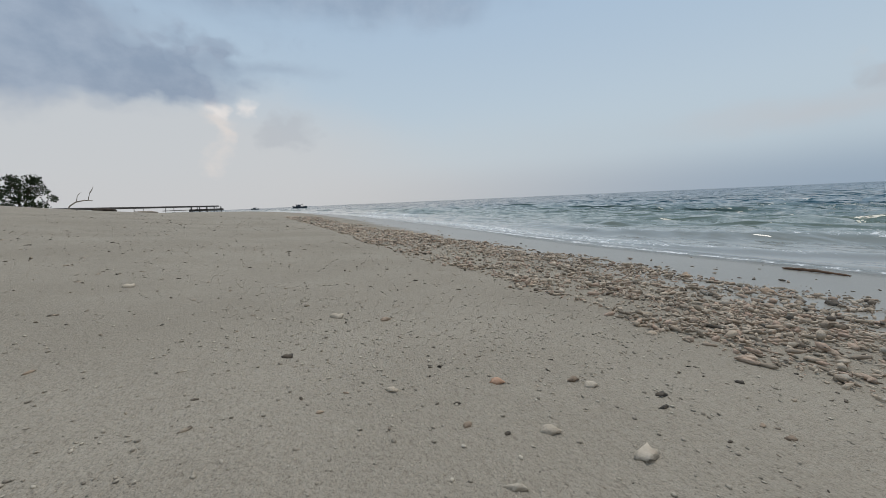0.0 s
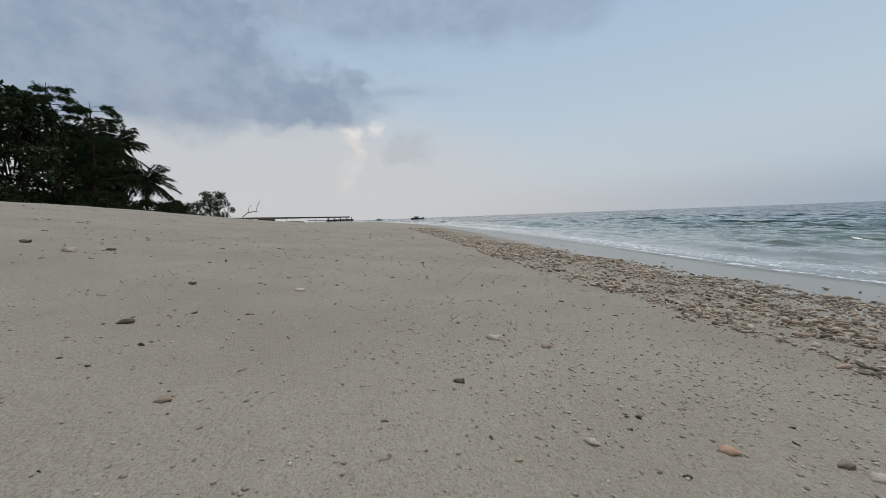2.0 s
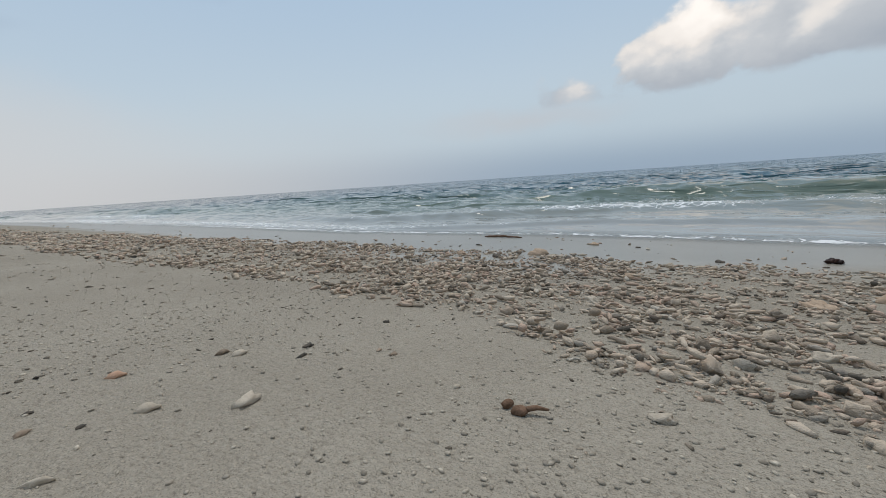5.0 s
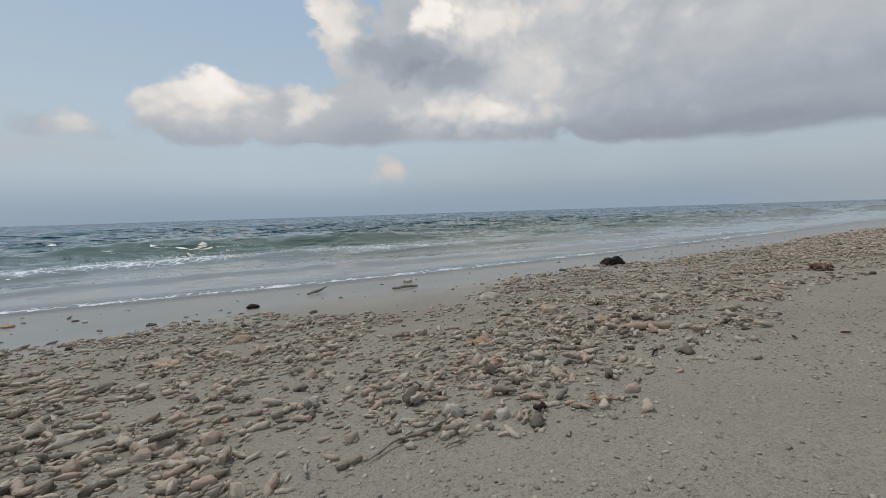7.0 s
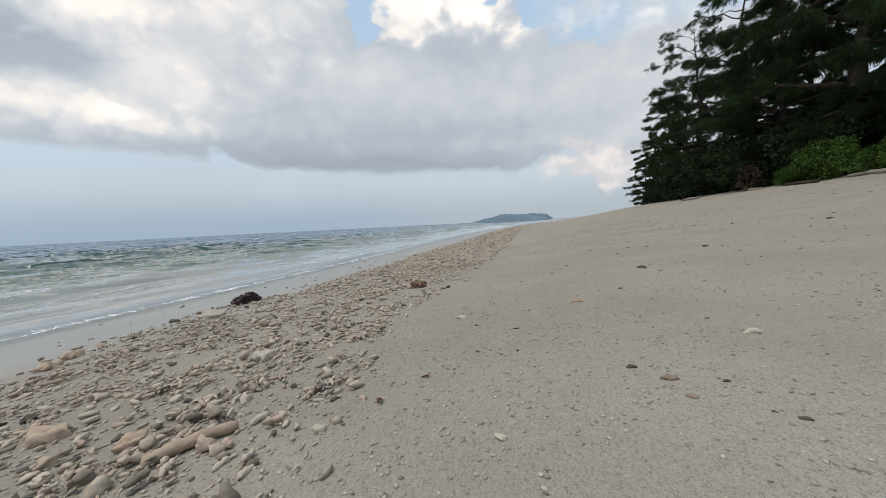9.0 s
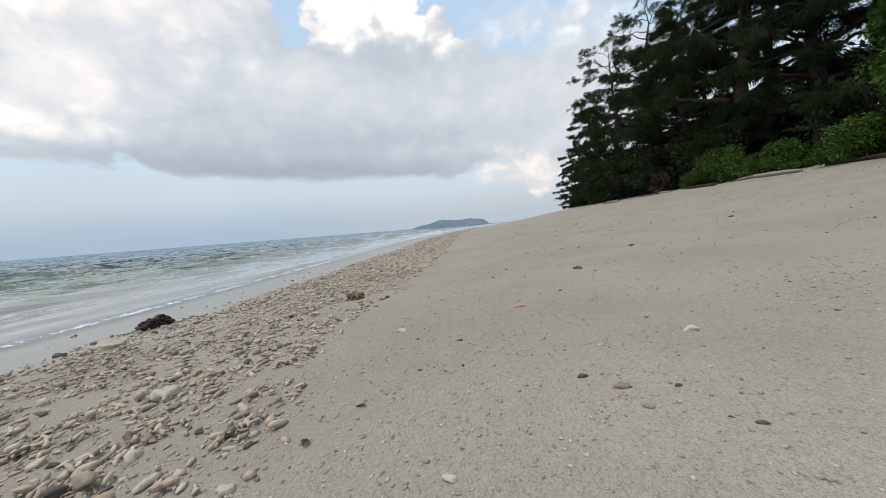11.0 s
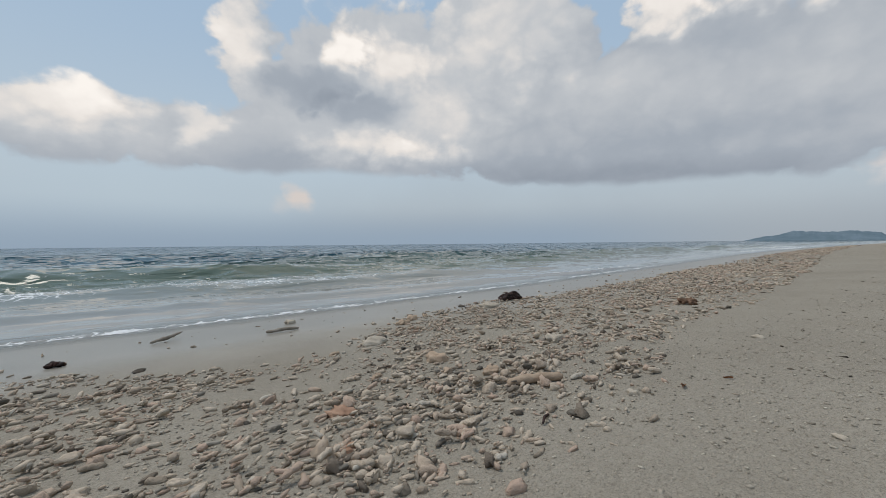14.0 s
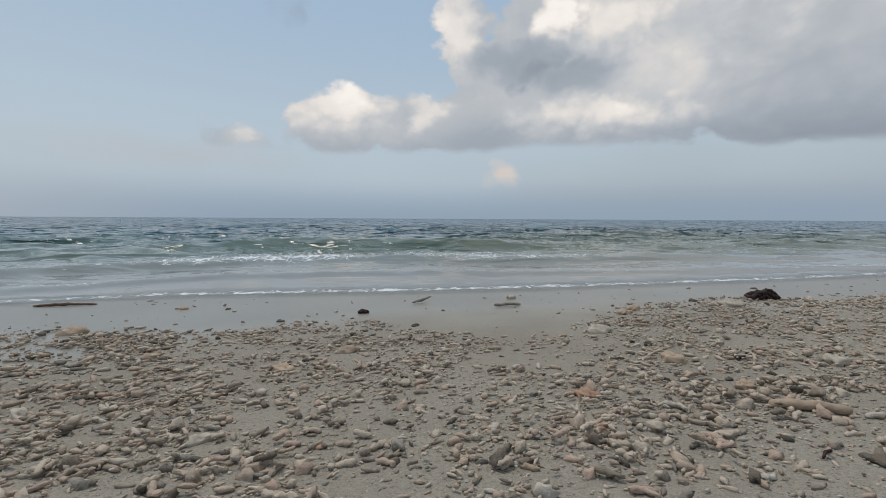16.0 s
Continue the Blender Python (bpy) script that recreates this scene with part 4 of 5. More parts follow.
# the split husk with its stalk, half buried in the sand
husk = new("coconut_husk")
husk.location = (-0.86, 0.28, rest(-0.86, 0.28))
tagged(husk, "two brown husk halves half buried in sand", "husk")
for n, (dx, dy, s, a, flat) in enumerate(((-0.014, 0.004, 0.024, 1.3, 0.9), (0.009, -0.003, 0.030, 0.35, 0.8))):
    v, f = ball(2)
    v = v * np.array([0.5, 0.34, 0.36 * flat]) * (1 + 0.09 * shape_rng.randn(len(v)))[:, None]
    build("husk_half", turned(v, s * 0.85, a, -0.1, 0.15, dx, dy, s * 0.18), f, HUSK, True, husk)
build("stalk", *tube([(0.018, 0.002, 0.008), (0.03, 0.008, 0.011), (0.045, 0.015, 0.009)], [0.004, 0.0035, 0.0015], 6), HUSK, True, husk)


def dry_leaf(x, y, size, yaw, seed):
    g = np.random.RandomState(seed)
    bm = bmesh.new()
    rows = []
    for i in range(8):
        t = i / 7
        w = 0.36 * math.sin(math.pi * min(1, t * 0.96 + 0.04)) ** 0.8
        curl = 0.16 * math.sin(3 * t + seed)
        rows.append([bm.verts.new((t - 0.5, k * w / 2 * (1 + 0.15 * g.randn()), 0.10 + curl * t + 0.16 * abs(k))) for k in (-1, -0.5, 0, 0.5, 1)])
    for a, b in zip(rows, rows[1:]):
        for k in range(4):
            bm.faces.new((a[k], a[k + 1], b[k + 1], b[k]))
    bmesh.ops.solidify(bm, geom=bm.faces[:], thickness=0.03)
    me = bpy.data.meshes.new("dry_leaf")
    bm.to_mesh(me)
    bm.free()
    me.materials.append(DRYLEAF)
    ob = new("dry_leaf", me)
    ob.matrix_world = Matrix.LocRotScale((x, y, rest(x, y) + size * 0.02), Euler((0.1, 0.1, yaw)), (size * 0.7, size * 0.7, size * 0.7))
    return tagged(ob, "curled red-brown dry leaf lying on sand", "leaf", "dry leaves")


dry_leaf(1.09, 0.48, 0.045, 0.3, 1)
dry_leaf(1.22, 0.43, 0.035, 1.3, 2)
dry_leaf(0.59, -0.34, 0.03, 0.8, 3)

# yellow root fibres and the ragged strip of bark on the rubble's edge
for n in range(8):
    a, x, y = n * 0.83, 0.405 + 0.012 * math.cos(n * 2.1), 0.45 + 0.010 * math.sin(n * 1.7)
    rod("root_fibre", [(x, y, 0.003), (x + 0.014 * math.cos(a), y + 0.012 * math.sin(a), 0.009), (x + 0.030 * math.cos(a + 0.6), y + 0.022 * math.sin(a + 0.6), 0.003)], [0.0013, 0.0011, 0.0007], DRYLEAF, "thin orange-brown root fibre on sand", "root", 5, 0.2, n)
rod("bark_strip", [(0.085, 0.44, 0.003), (0.105, 0.443, 0.006), (0.135, 0.455, 0.004)], [0.0008, 0.0018, 0.0008], DRIFT, "short ragged strip of pale bark on sand", "bark", 6, 0.2, 8)
rod("bark_strip", [(-0.03, 0.46, 0.004), (0.02, 0.485, 0.009), (0.08, 0.49, 0.010), (0.13, 0.53, 0.004)], [0.0015, 0.003, 0.0025, 0.001], DRIFT, "ragged strip of pale bark on sand", "bark", 6, 0.2, 7)


# ---- trees ----
def limb(a, b, r0, r1, sag=0.0, seed=0, sides=7, n=7):
    g = np.random.RandomState(seed)
    t = np.linspace(0, 1, n)[:, None]
    a, b = np.asarray(a, float), np.asarray(b, float)
    p = a + (b - a) * t + np.array([0, 0, -sag]) * t * t
    p[1:-1] += 0.03 * np.linalg.norm(b - a) * g.randn(n - 2, 3)
    return tube(p, np.linspace(r0, r1, n), sides)


def blades(base, way, length, width, g, spreadout):
    """Thin tapering triangles from base points along their ways."""
    k = len(base)
    d = way + spreadout * g.randn(k, 3)
    d /= np.linalg.norm(d, axis=1)[:, None]
    side = np.cross(d, g.randn(k, 3))
    side /= np.linalg.norm(side, axis=1)[:, None]
    ln = (length * g.uniform(0.5, 1.2, k))[:, None]
    w = (width * g.uniform(0.6, 1.3, k))[:, None]
    mid = base + d * ln * 0.55
    tip = base + d * ln + np.array([0, 0, -0.16]) * ln
    v = np.stack([base, mid + side * w, tip, mid - side * w], 1).reshape(-1, 3)
    i = np.arange(k) * 4
    return v, np.concatenate([np.stack([i, i + 1, i + 2], -1), np.stack([i, i + 2, i + 3], -1)])


def casuarina(tall, wide, seed, skirt=0.12, sprays=3600):
    """A she-oak: a tapered trunk, rising limbs and drooping sprays of needles, its base at the origin."""
    g = np.random.RandomState(seed)
    tree = new("casuarina_tree")
    lean = g.uniform(-0.04, 0.04, 2) * tall
    top = np.array([lean[0], lean[1], tall])
    t = np.linspace(0, 1, 12)[:, None]
    stem = t * top + np.c_[0.10 * g.randn(12, 2) * np.minimum(1, t * 3), np.zeros(12)]
    build("trunk", *tube(stem, np.linspace(0.024 * tall, 0.01, 12), 9), BARK, True, tree)
    starts, ways = [], []
    for k in range(46):
        h = skirt + (0.97 - skirt) * (k + g.uniform(0, 1)) / 46
        root = np.array([np.interp(h, t.ravel(), stem[:, c]) for c in range(3)])
        a = k * 2.4 + g.uniform(-0.5, 0.5)
        reach = wide * (1.05 - 0.75 * max(0.0, h - 0.35)) * g.uniform(0.45, 1.3) * (0.75 + 0.5 * min(h, 0.4))
        end = root + np.array([math.cos(a) * reach, math.sin(a) * reach, reach * g.uniform(0.05, 0.5)])
        v, f = limb(root, end, 0.012 * tall * (1.1 - h), 0.01, 0.25 * reach, seed * 100 + k, 5, 6)
        build("limb", v, f, BARK, True, tree)
        # short side twigs along the outer limb carry the sprays
        twigs, m = 11, max(1, int(sprays / 46 / 11))
        u = g.uniform(0.2, 1.0, twigs) ** 0.7
        base = root + (end - root) * u[:, None] + np.array([0, 0, -0.25 * reach]) * (u * u)[:, None]
        turn = a + g.uniform(-1.1, 1.1, twigs)
        way = np.stack([np.cos(turn), np.sin(turn), g.uniform(-0.35, 0.45, twigs)], -1)
        along = g.uniform(0.0, 1.0, (twigs, m, 1)) * (g.uniform(0.09, 0.26, twigs) * wide)[:, None, None]
        p = base[:, None] + way[:, None] * along + np.array([0, 0, -0.5]) * along ** 2
        starts.append(p.reshape(-1, 3) + 0.05 * g.randn(twigs * m, 3))
        ways.append(np.repeat(way, m, 0))
    p, w = np.concatenate(starts), np.concatenate(ways)
    # each spray: a dozen needles round a drooping twig
    q = np.repeat(p, 15, 0) + np.repeat(w, 15, 0) * g.uniform(0, 0.16, (len(p) * 15, 1)) + 0.03 * g.randn(len(p) * 15, 3)
    way2 = np.repeat(0.7 * w + 0.25 * g.randn(len(w), 3), 15, 0) + np.array([0, 0, -0.75])
    build("crown", *blades(q, way2, 0.25, 0.0075, g, 0.34), NEEDLE, False, tree)
    return tree


def leaf_cloud(centres, radius, count, size, g):
    """Many small flat leaves in uneven clumps."""
    k = len(centres) * count
    d = g.randn(k, 3)
    d /= np.linalg.norm(d, axis=1)[:, None]
    c = np.repeat(centres, count, 0)
    r = np.repeat(radius, count)[:, None] * g.uniform(0.25, 1.0, (k, 1)) ** 0.5
    p = c + d * r * np.array([1, 1, 0.75])
    way_ = d + 0.9 * g.randn(k, 3) + np.array([0, 0, -0.2])
    way_ /= np.linalg.norm(way_, axis=1)[:, None]
    s = np.cross(way_, g.randn(k, 3))
    s /= np.linalg.norm(s, axis=1)[:, None]
    ln = (size * g.uniform(0.6, 1.3, k))[:, None]
    v = np.stack([p, p + way_ * ln * 0.45 + s * ln * 0.27, p + way_ * ln, p + way_ * ln * 0.45 - s * ln * 0.27], 1).reshape(-1, 3)
    i = np.arange(k) * 4
    return v, np.stack([i, i + 1, i + 2, i + 3], -1)


def broadleaf(tall, wide, seed, clumps=46, leaf=0.22, count=150, low=0.12, name="broadleaf_tree", m=None, stems=3):
    g = np.random.RandomState(seed)
    tree = new(name)
    woods, cs, rs = [], [], []
    for k in range(stems):
        a = 6.28 * k / stems + g.uniform(-0.4, 0.4)
        woods.append(limb((0.05 * math.cos(a), 0.05 * math.sin(a), -0.1), (wide * 0.3 * math.cos(a), wide * 0.3 * math.sin(a), tall * 0.7), 0.022 * tall, 0.02, 0, seed + k, 7, 7))
    twigs = []
    for k in range(clumps):
        h = low + (1 - low) * g.uniform(0, 1) ** 0.8
        a = g.uniform(0, 6.28)
        reach = wide * 0.5 * math.sqrt(max(0.08, 1 - ((h - 0.45) / 0.6) ** 2)) * g.uniform(0.35, 1.05)
        c = np.array([reach * math.cos(a), reach * math.sin(a), tall * h])
        cs.append(c)
        rs.append(wide * g.uniform(0.07, 0.15))
        twigs.append(limb((0.3 * c[0], 0.3 * c[1], max(0.05, c[2] * 0.6)), c, 0.006 * tall, 0.008, 0, seed * 7 + k, 4, 4))
    build("trunk", *joined(woods + twigs), BARK, True, tree)
    build("crown", *leaf_cloud(np.array(cs), np.array(rs), count, leaf, g), m or BROAD, False, tree)
    return tree


def palm(tall, seed, fronds=26, reach=3.0):
    g = np.random.RandomState(seed)
    tree = new("coconut_palm")
    t = np.linspace(0, 1, 14)[:, None]
    lean = g.uniform(-0.12, 0.12, 2) * tall
    stem = np.c_[lean[0] * t ** 1.6, lean[1] * t ** 1.6, tall * t]
    build("trunk", *tube(stem, 0.15 - 0.05 * t.ravel() + 0.008 * (np.arange(14) % 2), 9), BARK, True, tree)
    head = stem[-1]
    for k in range(fronds):
        a, up = k * 2.4 + g.uniform(-0.3, 0.3), g.uniform(-0.25, 1.3)
        n = 16
        s = np.linspace(0, 1, n)
        ln = reach * g.uniform(0.8, 1.15)
        rib = np.stack([math.cos(a) * ln * s * math.cos(up * 0.7), math.sin(a) * ln * s * math.cos(up * 0.7), ln * (math.sin(up) * s - 0.46 * s * s * (1.2 - 0.4 * up))], -1) + head
        pieces = [tube(rib, np.linspace(0.03, 0.006, n), 4)]
        d = np.gradient(rib, axis=0)
        d /= np.linalg.norm(d, axis=1)[:, None]
        side = np.cross(d, np.array([0, 0, 1.0]))
        side /= np.linalg.norm(side, axis=1)[:, None]
        for q in (-1, 1):
            b = np.repeat(rib[2:], 3, 0) + np.repeat(d[2:], 3, 0) * g.uniform(0, ln / n, (3 * (n - 2), 1))
            w_ = np.repeat(q * side[2:] + 0.55 * d[2:], 3, 0) + np.array([0, 0, -0.45])
            taper = np.repeat(np.sin(np.clip(s[2:] * 0.9 + 0.12, 0, 1) * math.pi) ** 0.5, 3)
            w_ /= np.linalg.norm(w_, axis=1)[:, None]
            v, f = blades(b, w_, 0.26 * reach, 0.045, g, 0.10)
            pieces.append((v, f))
        build("frond", *joined(pieces), FROND, False, tree)
    return tree


def plant(tree, x, y, yaw, scale, label, category, group="", sink=0.05):
    tree.matrix_world = Matrix.LocRotScale((x, y, float(land(np.array([x]), np.array([y]))[0]) - sink), Euler((0, 0, yaw)), (scale, scale, scale))
    return tagged(tree, label, category, group)


def crest(x):
    """The y of the vegetation line at x."""
    return float(bend(np.array([x]))[0]) - 8.6


tall_oaks = [casuarina(11.0, 2.6, 5), casuarina(9.5, 2.4, 6), casuarina(8.0, 2.5, 7, 0.05), casuarina(10.5, 3.1, 8, 0.10, 2100)]
rows = ((14.0, -1.8, 1.1, 1), (16.5, -1.2, 1.15, 0), (19.5, -0.9, 1.0, 2), (22.5, -0.9, 0.93, 3), (25.5, -0.5, 0.84, 3), (28.5, -0.4, 0.86, 2), (32.0, -0.5, 0.72, 0), (36.0, -0.4, 0.62, 1), (40.0, -0.4, 0.55, 2),
        (11.5, -3.4, 1.15, 0), (15.0, -4.2, 1.2, 1), (19.0, -4.0, 1.15, 0), (23.5, -3.8, 1.15, 2), (9.0, -4.2, 1.1, 2), (28.0, -3.6, 1.0, 1))
used = set()
for n, (x, off, scale, kind) in enumerate(rows):
    tree = tall_oaks[kind] if kind not in used else copy_thing(tall_oaks[kind], Matrix())
    used.add(kind)
    plant(tree, x, crest(x) + off, n * 1.7, scale, "tall dark green casuarina with drooping needle sprays", "tree", "casuarinas along the beach")

# low growth at their feet
shrubs = [broadleaf(1.5, 3.0, 31, 40, 0.11, 230, 0.1, "beach_shrub", BRIGHT, 3), broadleaf(4.2, 3.6, 32, 70, 0.13, 300, 0.1, "sea_hibiscus_tree", BRIGHT, 3), broadleaf(2.4, 3.2, 33, 44, 0.18, 120, 0.05, "beach_shrub", BROAD, 3)]
for n, (x, off, scale, kind) in enumerate(((10.4, 0.3, 0.55, 0), (12.4, 0.4, 0.5, 0), (14.4, 0.5, 0.66, 0), (16.4, 0.3, 0.36, 0), (9.4, -0.9, 0.85, 1), (7.6, 0.0, 1.0, 1), (19.0, 0.2, 0.8, 2), (22.5, 0.2, 0.8, 2), (26.5, 0.0, 0.8, 2), (31.0, 0.0, 0.65, 2), (20.8, -0.4, 0.9, 2), (24.4, -0.3, 0.9, 2), (28.6, -0.2, 0.75, 2), (34.0, -0.1, 0.55, 2), (37.5, -0.2, 0.45, 2), (8.0, -3.0, 1.1, 2), (10.5, -3.2, 1.2, 2), (13.0, -3.0, 1.2, 2), (15.8, -3.0, 1.2, 2), (18.5, -2.8, 1.2, 2), (21.5, -3.0, 1.2, 2), (25.0, -2.8, 1.1, 2), (29.0, -2.6, 1.0, 2), (12.0, -1.2, 0.7, 2), (16.2, -1.0, 0.7, 2), (17.8, -0.6, 0.8, 2))):
    key = ("shrub", kind)
    tree = shrubs[kind] if key not in used else copy_thing(shrubs[kind], Matrix())
    used.add(key)
    plant(tree, x, crest(x) + off, n * 2.1, scale, ("low bright green shrub at the top of the beach", "broad-leaved green tree at the beach's edge", "dense dark green undergrowth below the casuarinas")[kind], "tree" if kind == 1 else "shrub", ("beach shrubs", "", "undergrowth")[kind])

dead = broadleaf(0.9, 0.8, 35, 22, 0.10, 90, 0.05, "dead_shrub", WITHERED, 3)
plant(dead, 18.2, crest(18.2) + 0.7, 0.4, 1.0, "withered brown shrub at the top of the beach", "shrub")

# the far grove towards -x
def bearing_at(h, d):
    a = radians(h)
    return -0.9 - d * math.cos(a), -0.5 + d * math.sin(a)


grove = ((-38.6, 41.0, 0.90, "oak", 0), (-41.3, 40.0, 1.10, "oak", 1), (-44.5, 39.0, 0.92, "leaf", 0), (-38.2, 47.0, 0.88, "oak", 1), (-40.0, 50.0, 0.9, "leaf", 0), (-48.0, 38.0, 0.85, "leaf", 0), (-47.0, 44.0, 0.95, "oak", 0), (-38.4, 55.0, 0.75, "leaf", 0))
big_leaf = broadleaf(10.0, 7.5, 41, 74, 0.30, 150, 0.1)
first = True
for n, (h, d, scale, kind, k) in enumerate(grove):
    x, y = bearing_at(h, d)
    if kind == "oak":
        plant(copy_thing(tall_oaks[k], Matrix()), x, y, n * 1.3, scale, "tall dark casuarina standing in a grove", "tree", "trees of the grove")
    else:
        plant(big_leaf if first else copy_thing(big_leaf, Matrix()), x, y, n * 1.9, scale, "broad dark tree with layered leafy branches", "tree", "trees of the grove")
        first = False
coco = palm(8.0, 51)
plant(coco, *bearing_at(-35.8, 50), 0.0, 1.03, "coconut palm with drooping dark fronds", "palm", "palms of the grove")
for h, d, a, sc in ((-37.4, 51.0, 2.6, 0.95), (-36.0, 48.0, 5.0, 0.62)):
    plant(copy_thing(coco, Matrix()), *bearing_at(h, d), a, sc, "coconut palm with drooping dark fronds", "palm", "palms of the grove")
plant(palm(4.6, 53, 40, 2.5), *bearing_at(-34.0, 50), 0.6, 1.02, "short coconut palm with spreading dark fronds", "palm", "palms of the grove")
for h, d, a, sc, k in ((-30.6, 58.0, 0.3, 1.25, 2), (-31.6, 55.0, 0.7, 1.1, 2), (-33.5, 48.0, 0.1, 1.1, 2), (-36.0, 46.0, 0.9, 1.1, 2), (-38.5, 39.0, 1.9, 1.0, 2), (-41.5, 38.0, 2.9, 1.0, 2), (-44.5, 36.0, 1.2, 1.0, 2), (-47.5, 35.0, 1.2, 1.0, 2)):
    plant(copy_thing(shrubs[k], Matrix()), *bearing_at(h, d), a, sc, "dense dark green shrub below the grove", "shrub", "undergrowth")
edge_tree = broadleaf(4.8, 4.6, 43, 52, 0.26, 60, 0.12)
plant(copy_thing(edge_tree, Matrix()), *bearing_at(-27.4, 62), 2.2, 0.95, "small dark tree beyond the grove", "tree")
plant(edge_tree, *bearing_at(-30.2, 60), 0.4, 0.5, "small rounded tree with open leafy crown", "tree")

# driftwood along the vegetation line
for n, (x, off, ln, r, tilt) in enumerate(((9.8, 0.8, 2.2, 0.05, 0.0), (12.2, 0.95, 2.6, 0.06, 0.05), (14.9, 1.0, 2.4, 0.05, -0.05), (17.9, 0.8, 1.6, 0.04, 0.1), (23.6, 1.0, 1.8, 0.05, 0.1), (21.0, 1.7, 0.8, 0.06, 0.3), (-20.0, 1.5, 2.5, 0.07, 0.1), (-26.0, 1.5, 3.5, 0.08, 0.0))):
    y = crest(x) + off
    rod("driftwood_log", [(x - ln / 2, y - tilt, r * 0.6), (x - ln * 0.15, y + 0.05, r * 0.9), (x + ln * 0.2, y, r * 0.8), (x + ln / 2, y + tilt, r * 0.5)], [r * 0.7, r, r * 0.9, r * 0.5], DRIFT if n % 2 else BARK, "weathered driftwood log along the vegetation line", "driftwood", 8, 0.06, 60 + n)

# a dead branch standing in the sand
snag = new("dead_branch")
bx, by = -21.2, -9.2
snag.scale = (0.5, 0.5, 0.86)
snag.rotation_euler = (0, 0, radians(68))
snag.location = (bx, by, float(land(np.array([bx]), np.array([by]))[0]))
tagged(snag, "bare forked dead branch standing in sand", "branch")
build("stem", *tube([(-0.55, -0.55, -0.1), (-0.45, -0.45, 0.22), (-0.15, -0.15, 0.42), (0.25, 0.25, 0.5), (0.62, 0.62, 0.47)], [0.05, 0.045, 0.035, 0.03, 0.012], 6), DRIFT, True, snag)
for pts in (((0.4, 0.4, 0.48), (0.55, 0.5, 0.85), (0.75, 0.7, 1.15)), ((-0.12, -0.12, 0.42), (-0.05, 0.0, 0.75), (0.2, 0.1, 0.88)), ((0.55, 0.5, 0.85), (0.62, 0.68, 1.0), (0.66, 0.8, 1.2))):
    build("twig", *tube(pts, [0.028, 0.02, 0.008], 5), DRIFT, True, snag)


# ---- far things ----
def box(x0, x1, y0, y1, z0, z1, bevel=0.02):
    bm = bmesh.new()
    bmesh.ops.create_cube(bm, size=1)
    bmesh.ops.transform(bm, matrix=Matrix.LocRotScale(((x0 + x1) / 2, (y0 + y1) / 2, (z0 + z1) / 2), None, (x1 - x0, y1 - y0, z1 - z0)), verts=bm.verts)
    bmesh.ops.bevel(bm, geom=bm.edges[:], offset=bevel, segments=1, affect="EDGES")
    return bm


# a long jetty on posts, its head beyond the left shore
pier = new("jetty")
pier.matrix_world = pose(-135.5, -26.2, 0, 0, 0, 77)
tagged(pier, "long dark wooden jetty on posts over the water", "jetty")
part("deck", box(-1.2, 1.2, -58, 0.6, 1.50, 1.86), PIERWOOD, pier)
part("beam", box(-0.15, 0.15, -26, -6.0, 0.72, 0.88), PIERWOOD, pier)
for n in range(0, 15, 3):
    for k in (-0.95, 0.95):
        part("post", box(k - 0.045, k + 0.045, -3.8 * n - 0.47, -3.8 * n - 0.38, -1.2, 1.498), PIERWOOD, pier)
part("platform", box(-2.5, 2.5, -9.5, 0.4, 0.35, 0.95), PIERWOOD, pier)
for y in (-9.0, -4.5, -0.1):
    for x in (-2.0, 2.0):
        part("pillar", box(x - 0.12, x + 0.12, y - 0.12, y + 0.12, -1.2, 1.55), PIERWOOD, pier)


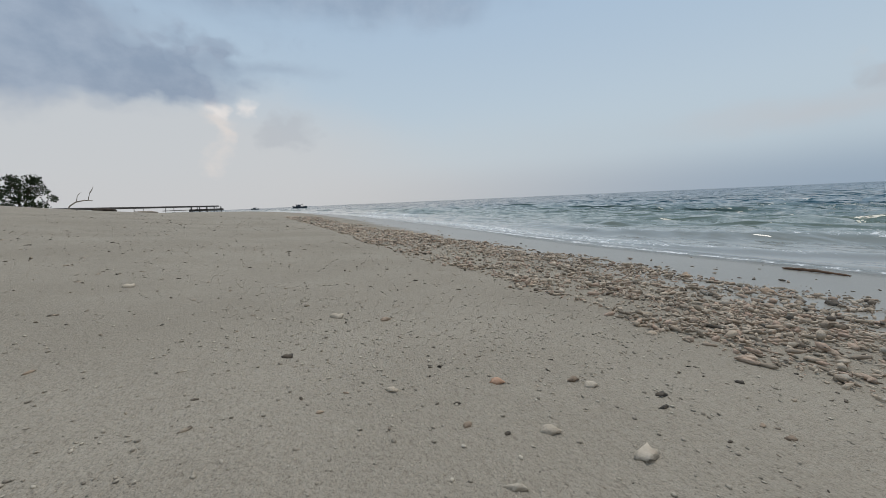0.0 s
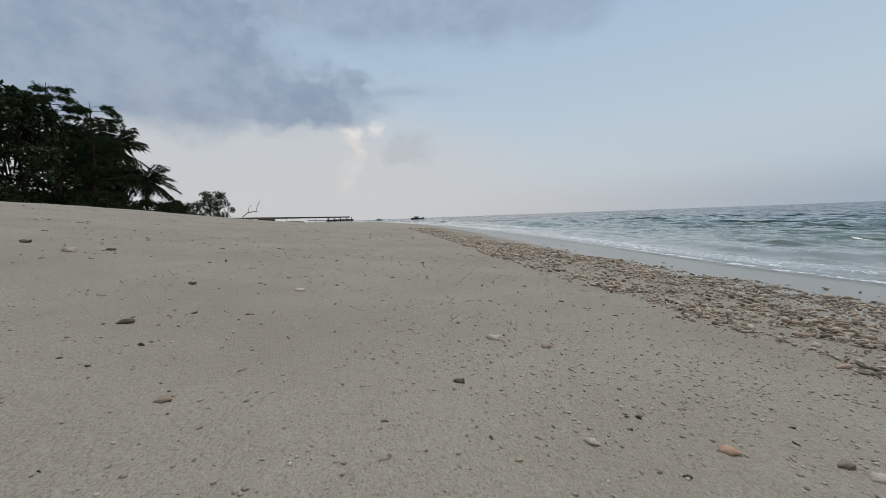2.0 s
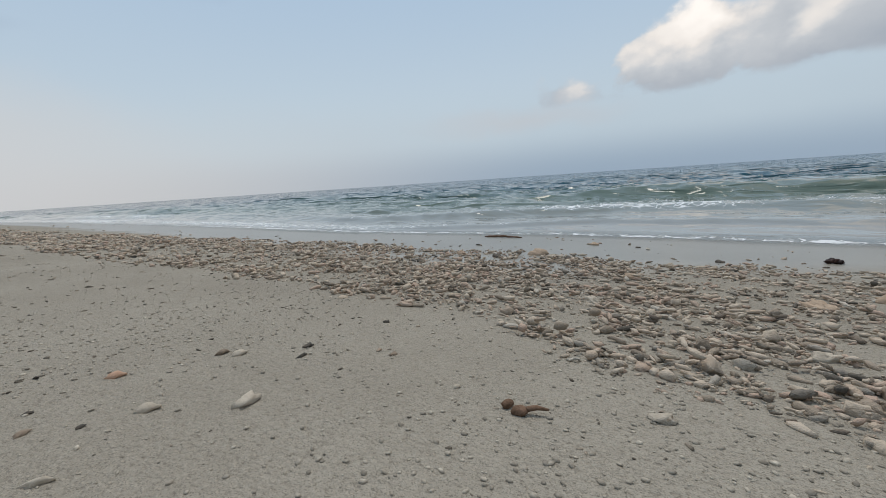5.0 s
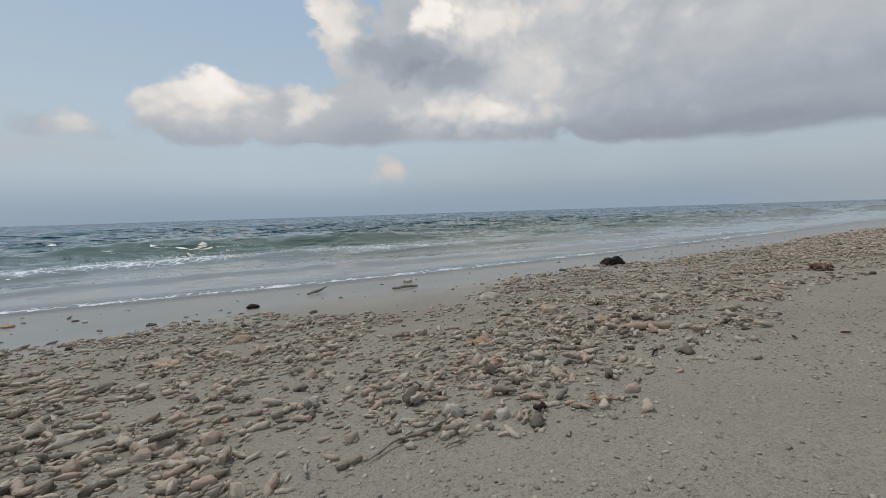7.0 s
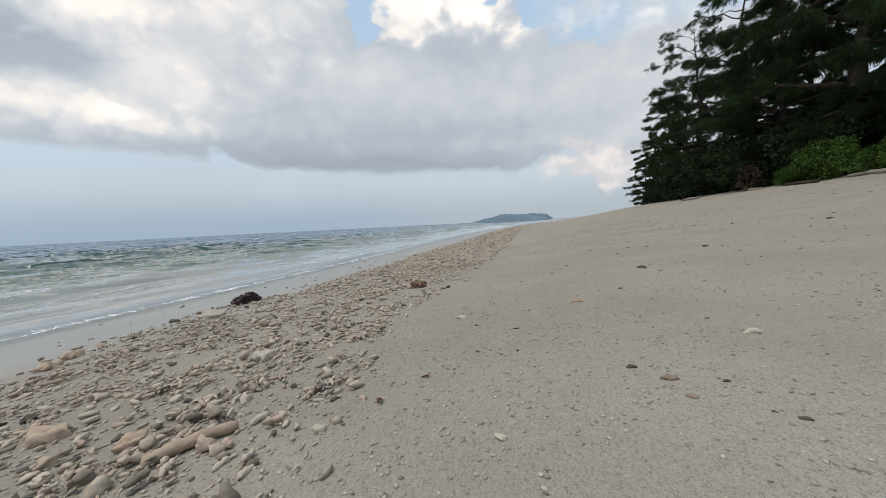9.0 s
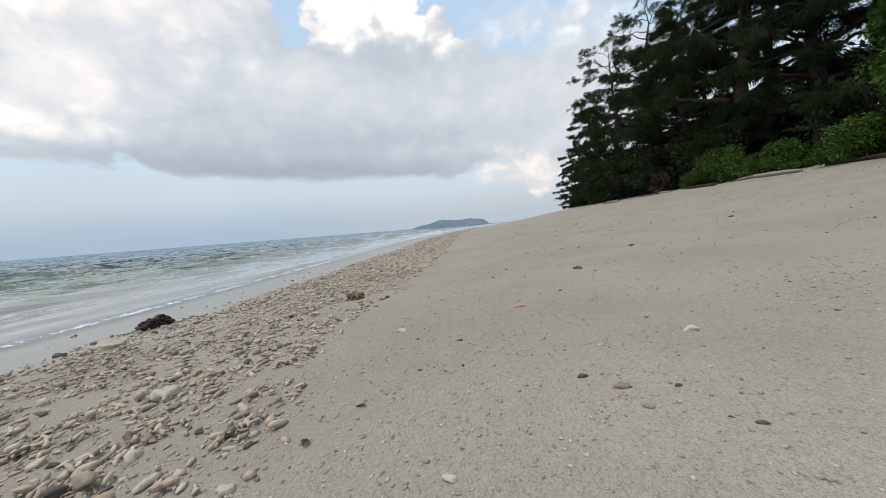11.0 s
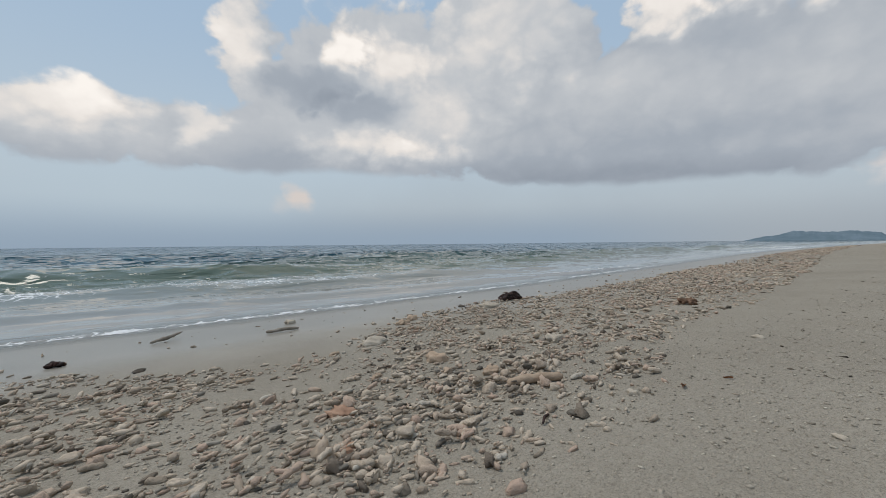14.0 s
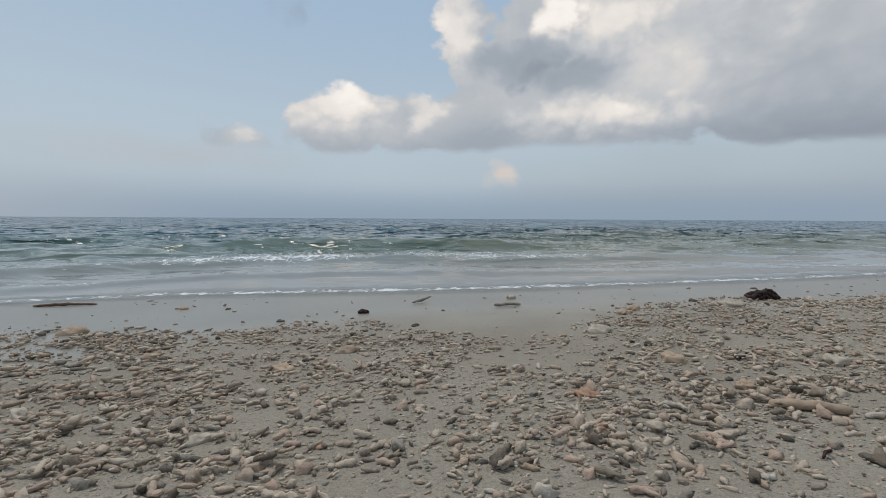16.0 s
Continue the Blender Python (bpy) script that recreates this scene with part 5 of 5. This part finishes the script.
def boat(x, y, ln, yaw, label):
    b = new("fishing_boat")
    b.matrix_world = pose(x, y, SEA, 0, 0, yaw)
    tagged(b, label, "boat", "boats on the water")
    n = 13
    t = np.linspace(-1, 1, n)
    half = 0.16 * ln * np.sqrt(np.clip(1.02 - np.abs(t) ** 2.6, 0.01, 1))
    sheer = 0.09 * ln * (1 + 0.55 * t * t)
    ringv = []
    for i in range(n):
        ringv += [(t[i] * ln / 2, half[i], sheer[i]), (t[i] * ln / 2 * 0.94, half[i] * 0.7, -0.02 * ln), (t[i] * ln / 2 * 0.94, -half[i] * 0.7, -0.02 * ln), (t[i] * ln / 2, -half[i], sheer[i])]
    f = [(4 * i + k, 4 * i + (k + 1) % 4, 4 * i + 4 + (k + 1) % 4, 4 * i + 4 + k) for i in range(n - 1) for k in range(4)]
    build("hull", ringv, f, BOATPAINT, False, b)
    part("cabin", box(-0.22 * ln, 0.06 * ln, -0.09 * ln, 0.09 * ln, 0.08 * ln, 0.20 * ln), BOATPAINT, b)
    part("canopy", box(-0.28 * ln, 0.22 * ln, -0.11 * ln, 0.11 * ln, 0.215 * ln, 0.235 * ln), BOATPAINT, b)
    build("mast", *tube([(0.2 * ln, 0, 0.08 * ln), (0.2 * ln, 0, 0.34 * ln)], [0.008 * ln, 0.005 * ln], 6), BOATPAINT, True, b)
    build("outrigger_boom", *tube([(-0.36 * ln, -0.24 * ln, 0.10 * ln), (-0.36 * ln, 0, 0.16 * ln), (-0.36 * ln, 0.24 * ln, 0.10 * ln)], [0.008 * ln] * 3, 5), BOATPAINT, True, b)
    return b


boat(-235.0, -2.8, 8.0, 82, "dark outrigger fishing boat lying at anchor")
boat(-330.0, -36.0, 6.0, 100, "small distant boat lying at anchor")

# a wooded island on the horizon, the haze over it painted into its colour
isle_x, isle_y, k = np.linspace(-1, 1, 150), np.linspace(-1, 1, 22), []
U, V = np.meshgrid(isle_x, isle_y, indexing="ij")
ridge = np.interp(U, (-1, -0.88, -0.62, -0.45, -0.25, -0.05, 0.22, 0.5, 0.83, 1), (0, 8, 24, 28, 47, 43, 39, 41, 33, 0))
H = ridge * np.clip(1 - V * V, 0, 1) + 9 * (fbm(U * 26, V * 5, 4, 5) - 0.5) * np.clip((1 - np.abs(U)) * 5, 0, 1) * np.clip(1 - V * V, 0, 1)
ang = radians(10.2) - U * radians(5.9)
dist = 2500 + V * 160
iv = np.stack([dist * np.cos(ang), dist * np.sin(ang), H - 1.0], -1).reshape(-1, 3)
ii = (np.arange(149)[:, None] * 22 + np.arange(21)[None]).ravel()
isle = build("far_island", iv, np.stack([ii, ii + 1, ii + 23, ii + 22], -1), ISLE, True)
tagged(isle, "low wooded island on the hazy horizon", "island", kind="structure")
